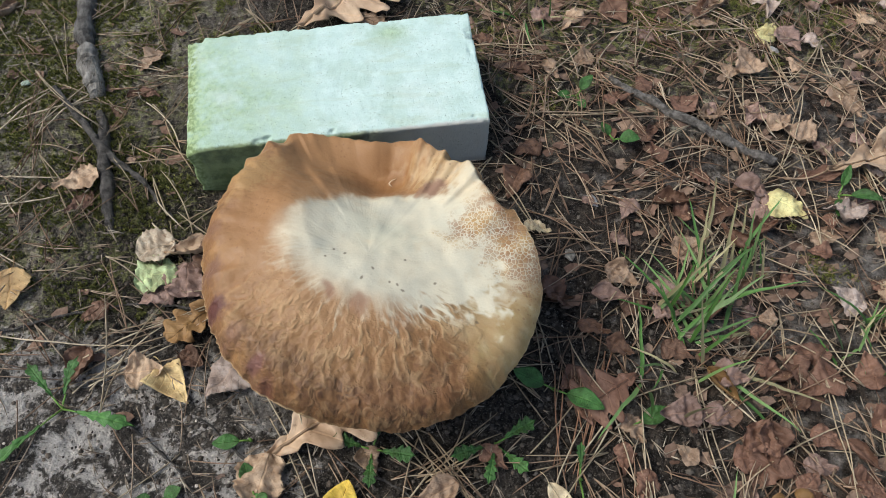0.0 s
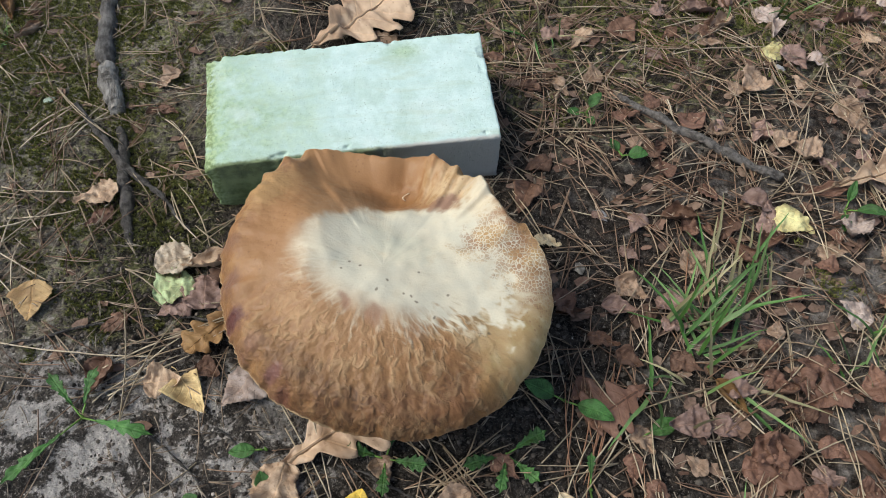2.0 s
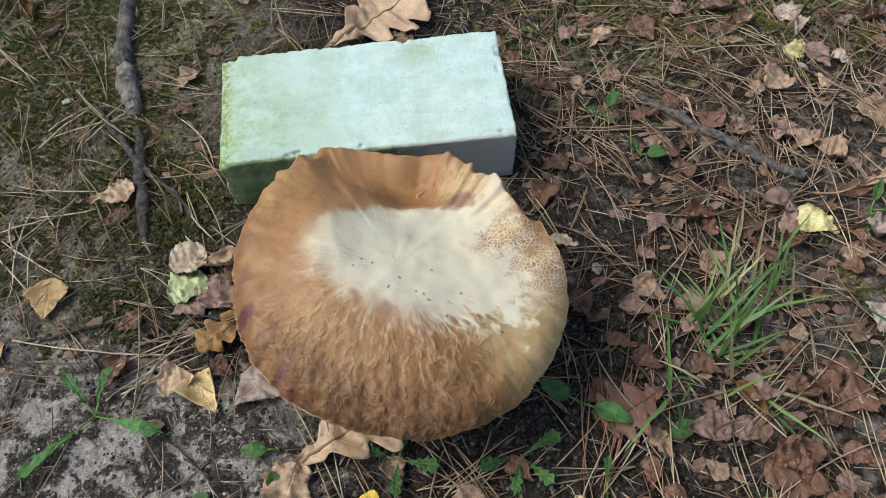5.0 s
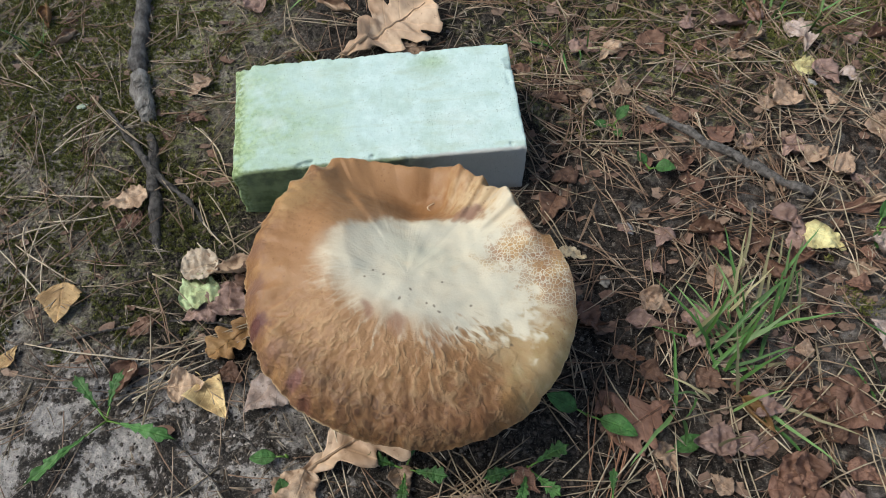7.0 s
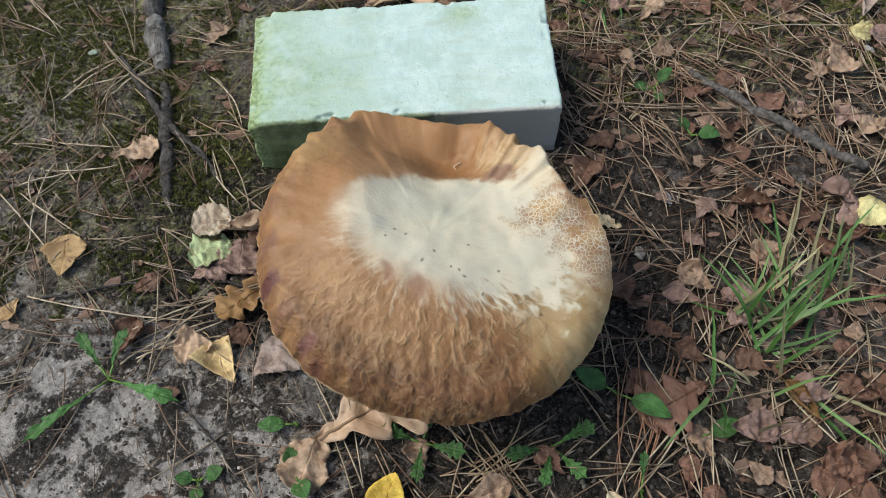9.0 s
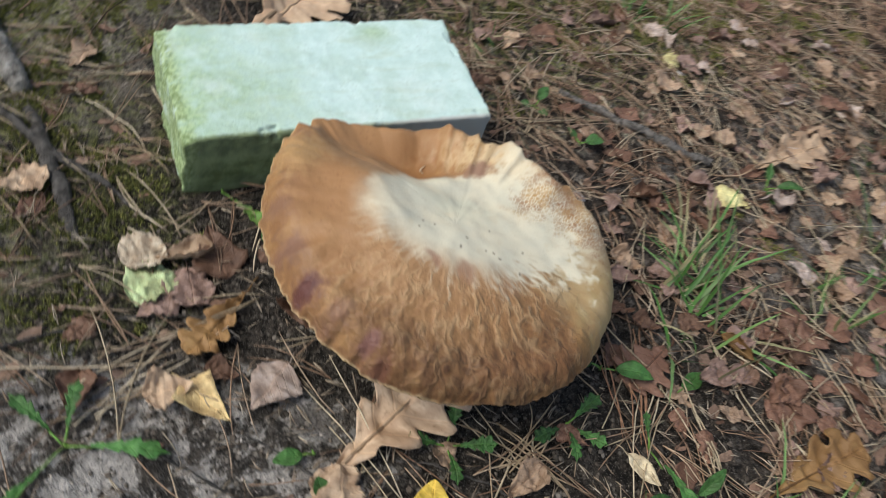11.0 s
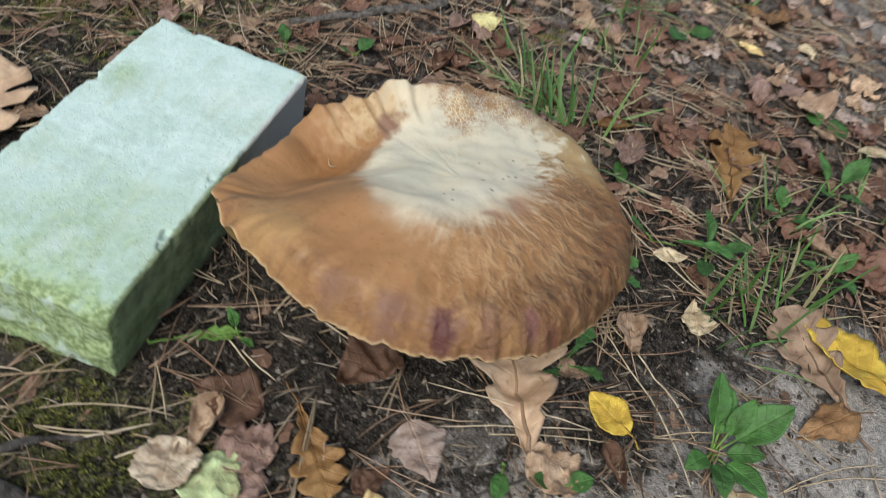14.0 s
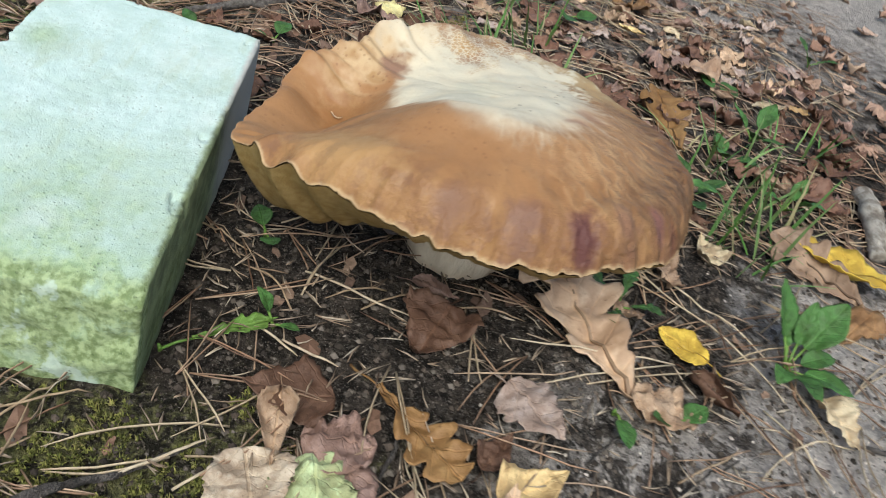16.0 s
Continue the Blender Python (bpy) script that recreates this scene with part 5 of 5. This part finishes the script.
GRASS = Nodes("grass_blade")
_info = GRASS.node("ShaderNodeObjectInfo")
_grain = GRASS.noise(GRASS.moved(GRASS.coords(), (60, 60, 4)), 3, 4)
GRASS_MAT = GRASS.end(GRASS.mix(GRASS.fade(_grain, 0.3, 0.7, 0, 0.6), _info.outputs["Color"], GRASS.mix(1.0, _info.outputs["Color"], (0.55, 0.6, 0.5), "MULTIPLY")), 0.5, _grain, 0.0004)


def blade_mesh(seed, bow):
    """A folded grass blade 0.1 long, rising along +x and bowing over."""
    bm = bmesh.new()
    rows = []
    for k in range(11):
        u = k / 10
        w = 0.0018 * (1 - u) ** 0.6 * min(1.0, 0.45 + 2.5 * u) + 0.0001
        a = radians(78 - bow * u)
        x = 0.1 * u * math.cos(a) if k else 0.0
        z = 0.1 * u * math.sin(a)
        y = 0.002 * fbm(u * 2, seed, 1)
        rows.append([bm.verts.new((x, y + d * w, z + abs(d) * w * 0.5 - t)) for d, t in ((-1, 0), (0, 0), (1, 0), (0, 0.0002))])
    for a, b in zip(rows, rows[1:]):
        for j in range(4):
            bm.faces.new((a[j], a[(j + 1) % 4], b[(j + 1) % 4], b[j]))
    bm.faces.new(rows[0])
    mesh = bpy.data.meshes.new("blade")
    bmesh.ops.recalc_face_normals(bm, faces=bm.faces)
    bm.to_mesh(mesh)
    bm.free()
    mesh.materials.append(GRASS_MAT)
    return mesh


GRASS_BLADES = [blade_mesh(k, bow) for k, bow in enumerate((3, 8, 14, 24, 40, 5))]


def grass(label, x, y, count, spread, low, high, dry, heading=None, lean=(-10, 52)):
    root = tagged(new("grass_tuft"), label, "grass", "grass tufts")
    root.location = (x, y, ground_z(x, y))
    for _ in range(count):
        ob = new("blade", chance.choice(GRASS_BLADES))
        ob.parent = root
        a, d = chance.uniform(0, 360), spread * math.sqrt(chance.random())
        px, py = d * math.cos(radians(a)), d * math.sin(radians(a))
        s = chance.uniform(low, high) / 0.1
        ob.matrix_basis = Matrix.Translation((px, py, ground_z(x + px, y + py) - root.location.z - 0.002)) @ pose(0, 0, 0, 0, chance.uniform(*lean), chance.uniform(*heading) if heading else a + chance.uniform(-120, 120)) @ Matrix.Diagonal((s, min(1.1, s + 0.3), s, 1))
        k = chance.uniform(0.7, 1.3)
        tint = (0.3, 0.26, 0.14) if chance.random() < dry * 0.6 else chance.choice(((0.07, 0.15, 0.032), (0.095, 0.2, 0.05), (0.16, 0.25, 0.085)))
        ob.color = (*[v * k for v in tint], 1)
    return root


grass("green grass tuft with dry stems among brown leaves", 0.386, -0.185, 26, 0.03, 0.04, 0.095, 0.45, (-25, 165), (0, 68))
grass("bowed green grass blades spreading over brown leaves", 0.372, -0.2, 7, 0.012, 0.05, 0.085, 0.2, (-10, 40), (45, 74))
grass("long green grass blades bent down over leaf litter", 0.397, -0.222, 6, 0.012, 0.06, 0.085, 0.3, (-75, -30), (50, 76))
grass("sparse green grass beside the large tuft", 0.43, -0.145, 20, 0.035, 0.03, 0.075, 0.5, (10, 130), (0, 58))
grass("thin grass shoots among reddish leaves", 0.36, -0.24, 9, 0.03, 0.04, 0.09, 0.3)
grass("small grass tuft in needle litter", 0.545, 0.2, 14, 0.02, 0.03, 0.07, 0.2)
grass("small grass tuft by a yellow leaf", 0.607, 0.165, 14, 0.025, 0.03, 0.07, 0.2)
grass("tiny grass shoots in moss", -0.236, 0.245, 10, 0.012, 0.02, 0.045, 0.1)
grass("low grass shoots on sandy ground", 0.215, -0.37, 20, 0.03, 0.03, 0.07, 0.2)
grass("low grass mixed with seedlings", 0.27, -0.4, 24, 0.035, 0.03, 0.07, 0.25)
grass("low green grass in leaf litter", 0.34, -0.385, 22, 0.035, 0.03, 0.065, 0.3)
grass("low green grass behind the brick", 0.33, 0.17, 8, 0.02, 0.025, 0.06, 0.3)
grass("pale grass tuft far out in the litter", 0.62, -0.2, 26, 0.04, 0.04, 0.09, 0.35)
grass("pale grass tuft in the litter", 0.53, -0.24, 20, 0.04, 0.03, 0.07, 0.4)
grass("pale grass tuft at the path edge", 0.75, -0.1, 24, 0.05, 0.03, 0.08, 0.35)
grass("thin grass by the path", 0.72, -0.32, 16, 0.04, 0.03, 0.07, 0.35)
grass("thin grass in moss behind the brick", 0.05, 0.3, 10, 0.03, 0.03, 0.06, 0.4)
grass("thin grass by grey sand", 0.42, -0.5, 16, 0.04, 0.03, 0.06, 0.3)


# ---- litter that nobody could count ----
def island_material(name, colors, rough=0.8, scale=300):
    """Each loose piece takes one of the colours."""
    n = Nodes(name)
    geo = n.node("ShaderNodeNewGeometry")
    ramp = n.node("ShaderNodeValToRGB", Fac=geo.outputs["Random Per Island"])
    ramp.color_ramp.interpolation = "LINEAR"
    while len(ramp.color_ramp.elements) < len(colors):
        ramp.color_ramp.elements.new(0.5)
    for k, c in enumerate(colors):
        ramp.color_ramp.elements[k].position = k / (len(colors) - 1)
        ramp.color_ramp.elements[k].color = (*c, 1)
    grain = n.noise(n.coords(), scale, 4, 0.6)
    c = n.mix(n.fade(grain, 0.4, 0.75, 0, 0.6), ramp.outputs[0], n.mix(1.0, ramp.outputs[0], (0.45, 0.4, 0.36), "MULTIPLY"))
    return n.end(c, rough, grain, 0.0006, 0.3)


def scatter(name, label, category, verts, faces, material, smooth=True):
    mesh = bpy.data.meshes.new(name)
    mesh.from_pydata(verts, [], faces)
    mesh.materials.append(material)
    if smooth:
        mesh.shade_smooth()
    return tagged(new(name, mesh), label, category, kind="stuff")


def on_brick(x, y, m=0.004):
    return -m < x < 0.254 + m and -m < y < 0.123 + m


def spot(x0, x1, y0, y1):
    return chance.uniform(x0, x1), chance.uniform(y0, y1)


def thin_in_shade(x, y):
    """Thins litter beside the mushroom to darken it: dark soil plus the cap's shade."""
    return 0.5 if 0.16 < x < 0.33 and -0.31 < y < -0.02 else 1.0


def sandy(x, y):
    return max(0.0, 1.1 - math.hypot((x + 0.12) / 0.2, (y + 0.27 + 0.2 * x) / 0.1), 1.2 - math.hypot((x - 0.03) / 0.2, (y + 0.46) / 0.15), 1.2 - math.hypot((x - 1.2) / 0.55, (y + 0.7) / 0.4))


def needles(count, region, seed_z, low, high, thick, keep):
    """Dry pine needles, in pairs that meet at the base."""
    verts, faces = [], []
    while count > 0:
        x, y = spot(*region)
        if on_brick(x, y) or chance.random() > keep(x, y):
            continue
        a, length, lift = chance.uniform(0, 2 * math.pi), chance.uniform(low, high), chance.uniform(0.0, 0.006)
        pair = chance.random() < 0.6
        for side in ((-1, 1) if pair else (0,)):
            h, px, py = a + side * chance.uniform(0.02, 0.14), x, y
            bow = chance.uniform(-0.5, 0.5)
            tilt = chance.uniform(-0.04, 0.1)
            first, segs = len(verts), 5 if length > 0.025 else 2
            for k in range(segs + 1):
                w = thick * (1.0 if k < segs else 0.35)
                z = ground_z(px, py) + 0.0008 + lift + tilt * length * k / segs * 0.6
                if on_brick(px, py, 0.002):
                    z = min(z, 0.012)
                c, s = math.cos(h), math.sin(h)
                verts += [(px - s * w, py + c * w, z), (px + s * w, py - c * w, z), (px, py, z + 1.5 * w)]
                px, py, h = px + c * length / segs, py + s * length / segs, h + bow / segs
            for k in range(segs):
                b = first + 3 * k
                for j in range(3):
                    faces.append((b + j, b + (j + 1) % 3, b + 3 + (j + 1) % 3, b + 3 + j))
            faces.append((first, first + 2, first + 1))
            faces.append((first + 3 * segs, first + 3 * segs + 1, first + 3 * segs + 2))
        count -= 1
    return verts, faces


NEEDLE = island_material("pine_needle", [(0.12, 0.068, 0.04), (0.26, 0.15, 0.09), (0.4, 0.27, 0.175), (0.16, 0.095, 0.06), (0.52, 0.4, 0.28), (0.3, 0.19, 0.12), (0.1, 0.06, 0.04)], 0.5)
STRAW = island_material("dry_grass_straw", [(0.28, 0.21, 0.13), (0.5, 0.4, 0.27), (0.36, 0.285, 0.185), (0.56, 0.465, 0.33)], 0.6)
scatter("pine_needles", "brown fallen pine needles strewn over the soil", "needles", *needles(3100, (-0.4, 1.1, -0.75, 0.5), 0, 0.035, 0.075, 0.0005, lambda x, y: thin_in_shade(x, y) * (0.4 if x > 0.3 and y < -0.2 + 0.3 * (x - 0.3) else 1.0) * (0.9 if x > 0.25 else 0.3) * (1 - 0.75 * min(1, sandy(x, y)))), NEEDLE)
scatter("dry_straws", "pale dry grass straws strewn over the soil", "straw", *needles(520, (-0.4, 1.0, -0.6, 0.45), 0, 0.04, 0.11, 0.0006, lambda x, y: (0.9 if x > 0.25 else 0.4) * (1 - 0.6 * min(1, sandy(x, y)))), STRAW)


scatter("needle_fragments", "short broken bits of needles and straw on the soil", "debris", *needles(6000, (-0.4, 0.9, -0.5, 0.4), 0, 0.005, 0.02, 0.0004, lambda x, y: thin_in_shade(x, y) * (0.9 if x > 0.2 else 0.7) * (1 - 0.5 * min(1, sandy(x, y)))), island_material("needle_fragment", [(0.12, 0.08, 0.05), (0.3, 0.22, 0.15), (0.45, 0.37, 0.27), (0.2, 0.14, 0.09), (0.52, 0.45, 0.35), (0.16, 0.1, 0.07)], 0.7))


def crumbs(count, region, low, high, keep, flat=0.6):
    verts, faces = [], []
    while count > 0:
        x, y = spot(*region)
        if on_brick(x, y) or chance.random() > keep(x, y):
            continue
        r, b = low + (high - low) * chance.random() ** 2.5, len(verts)
        z = ground_z(x, y) + 0.15 * r
        a = chance.uniform(0, 6.28)
        for k in range(5):
            q = a + k * 1.2566
            rr = r * chance.uniform(0.7, 1.2)
            verts.append((x + rr * math.cos(q), y + rr * math.sin(q), z + chance.uniform(-0.2, 0.2) * r))
        verts += [(x + r * 0.2, y, z + r * flat), (x, y, z - r * 0.5)]
        for k in range(5):
            faces += [(b + k, b + (k + 1) % 5, b + 5), (b + (k + 1) % 5, b + k, b + 6)]
        count -= 1
    return verts, faces


SOIL_BITS = island_material("soil_crumb", [(0.02, 0.016, 0.013), (0.06, 0.047, 0.037), (0.11, 0.087, 0.068), (0.03, 0.024, 0.018), (0.17, 0.145, 0.12), (0.04, 0.032, 0.024)], 0.95)
SAND_BITS = island_material("sand_grain", [(0.34, 0.295, 0.25), (0.5, 0.44, 0.375), (0.16, 0.135, 0.11), (0.6, 0.53, 0.46), (0.08, 0.065, 0.055)], 0.95)
scatter("soil_crumbs", "small dark crumbs of forest soil", "soil", *crumbs(19000, (-0.38, 0.75, -0.45, 0.3), 0.0006, 0.0028, lambda x, y: (1.0 if x < 0.3 and y < 0.02 else 0.4) * (1 - 0.85 * min(1, sandy(x, y)))), SOIL_BITS, False)
scatter("sand_grains", "pale grains and clods of grey sand", "sand", *crumbs(4000, (-0.36, 0.5, -0.6, -0.12), 0.0004, 0.0015, lambda x, y: min(1, sandy(x, y) + 0.02)), SAND_BITS, False)


def flakes(count, region, low, high, keep):
    """Broken bits of leaf: small bent plates."""
    verts, faces = [], []
    while count > 0:
        x, y = spot(*region)
        if on_brick(x, y, 0.008) or chance.random() > keep(x, y):
            continue
        r, b, a = chance.uniform(low, high), len(verts), chance.uniform(0, 6.28)
        z = ground_z(x, y) + 0.0015
        tx, ty = chance.uniform(-0.5, 0.5), chance.uniform(-0.5, 0.5)
        n = 7
        for t in (0.0, -0.0004):
            verts.append((x, y, z + t + chance.uniform(-0.05, 0.12) * r))
            for k in range(n):
                q, rr = a + 6.2832 * k / n, r * (0.45 + 0.75 * abs(math.sin(k * 2.3 + a * 3)))
                dx, dy = rr * math.cos(q), rr * math.sin(q) * 0.75
                verts.append((x + dx, y + dy, z + t + max(-0.001, tx * dx + ty * dy) + 0.12 * r * math.sin(3 * q + a)))
        for k in range(n):
            p, q = b + 1 + k, b + 1 + (k + 1) % n
            faces += [(b, p, q), (b + n + 1, q + n + 1, p + n + 1), (q, p, p + n + 1, q + n + 1)]
        count -= 1
    return verts, faces


FLAKE = island_material("leaf_fragment", [(0.1, 0.055, 0.036), (0.21, 0.125, 0.085), (0.16, 0.092, 0.06), (0.31, 0.21, 0.145), (0.13, 0.08, 0.056), (0.23, 0.155, 0.115)], 0.7)
scatter("leaf_fragments", "small brown fragments of rotting leaves", "leaf litter", *flakes(2300, (-0.36, 1.1, -0.75, 0.45), 0.003, 0.009, lambda x, y: thin_in_shade(x, y) * (0.95 if x > 0.26 else 0.18) * (1 - 0.8 * min(1, sandy(x, y)))), FLAKE, False)


def mossy(x, y):
    v = max(1.1 - math.hypot((x + 0.2) / 0.24, (y - 0.22) / 0.3), 0.95 - math.hypot((x + 0.1) / 0.12, (y - 0.01) / 0.14), 0.9 - math.hypot((x - 0.65) / 0.4, (y - 0.25) / 0.18), 0.6 - math.hypot((x - 0.5) / 0.1, (y + 0.14) / 0.06))
    return v + 1.1 * fbm(x * 26, y * 26, 12.0, 4)


def moss_tufts(count, region):
    verts, faces = [], []
    tries = 0
    while count > 0 and tries < 160000:
        tries += 1
        x, y = spot(*region)
        if on_brick(x, y) or mossy(x, y) < 0.42:
            continue
        z, h = ground_z(x, y), chance.uniform(0.0015, 0.005)
        for k in range(7):
            a = chance.uniform(0, 6.28)
            c, s, r, b = math.cos(a), math.sin(a), chance.uniform(0.001, 0.0032), len(verts)
            up, w = h * chance.uniform(0.3, 1.0), 0.0006
            verts += [(x - s * w, y + c * w, z), (x + s * w, y - c * w, z), (x + c * r * 0.6, y + s * r * 0.6, z + up + w), (x + c * r, y + s * r, z + up * 0.9), (x + c * r * 0.5, y + s * r * 0.5, z + up * 0.7)]
            faces += [(b, b + 2, b + 4), (b + 1, b + 4, b + 2), (b + 2, b + 3, b + 4), (b, b + 1, b + 2)]
        count -= 1
    return verts, faces


MOSS = island_material("moss", [(0.07, 0.085, 0.02), (0.2, 0.215, 0.05), (0.33, 0.32, 0.09), (0.13, 0.15, 0.035), (0.33, 0.29, 0.12)], 0.8)
scatter("moss", "short olive-green moss carpet on soil", "moss", *moss_tufts(24000, (-0.4, 0.95, -0.2, 0.48)), MOSS)


# ---- fallen leaves without a story of their own ----
taken = [(o.matrix_basis.translation.x, o.matrix_basis.translation.y) for o in scene.objects if o.get("group") == "fallen leaves"]


def leafy(x, y):
    v = ease((x - 0.24) / 0.25) * (1.0 if y < -0.02 else 0.55 if x > 0.6 else 0.22) * (1 - 0.85 * min(1, sandy(x, y)))
    return v


left = 320
while left > 0:
    x, y = spot(0.26, 0.85, -0.6, 0.35)
    if chance.random() > leafy(x, y) or any(abs(x - a) < 0.016 and abs(y - b) < 0.016 for a, b in taken):
        continue
    taken.append((x, y))
    fallen(chance.choice(("birch",) * 9 + ("curl",) * 2 + ("oak",)), chance.choice(("rust", "rust", "brown", "brown", "mauve", "mauve", "rust", "tan", "rust") if x < 0.52 else ("rust", "mauve", "tan", "mauve", "grey_pink", "rust", "peach", "tan", "grey_pink")), x, y, chance.uniform(0, 360), chance.uniform(0.018, 0.038), chance.uniform(0.8, 1.15), chance.choice((0, 0, 1)))
    left -= 1


def litter(count):
    """The many leaves further out, in one mesh."""
    verts, faces = [], []
    stock = [([v.co.copy() for v in m.vertices], [tuple(p.vertices) for p in m.polygons]) for m in BLADES["birch"][:6]]
    while count > 0:
        x, y = spot(0.3, 3.2, -2.8, 1.7)
        thin = ease((3.3 - x) / 1.8) * ease((y + 2.9) / 1.5) * ease((1.8 - y) / 1.3)
        if (x < 0.85 and -0.6 < y < 0.35) or chance.random() > leafy(x, y) * thin:
            continue
        co, fa = chance.choice(stock)
        s = chance.uniform(0.4, 0.85)
        up = (rest_angle(x, y, 0.02) + Vector((chance.uniform(-0.25, 0.25), chance.uniform(-0.25, 0.25), 0))).normalized()
        m = Matrix.Translation((x, y, ground_z(x, y) + 0.002)) @ Vector((0, 0, 1)).rotation_difference(up).to_matrix().to_4x4() @ pose(0, 0, 0, 0, 0, chance.uniform(0, 360)) @ Matrix.Diagonal((s, s, s, 1))
        b = len(verts)
        verts += [tuple(m @ c) for c in co]
        faces += [tuple(b + i for i in f) for f in fa]
        count -= 1
    return verts, faces


LITTER = island_material("far_leaf_litter", [(0.24, 0.14, 0.095), (0.38, 0.245, 0.175), (0.47, 0.335, 0.255), (0.27, 0.17, 0.115), (0.55, 0.41, 0.3), (0.35, 0.22, 0.155)], 0.65, 150)
scatter("leaf_litter", "reddish brown fallen leaves covering the forest floor", "leaf litter", *litter(1250), LITTER)
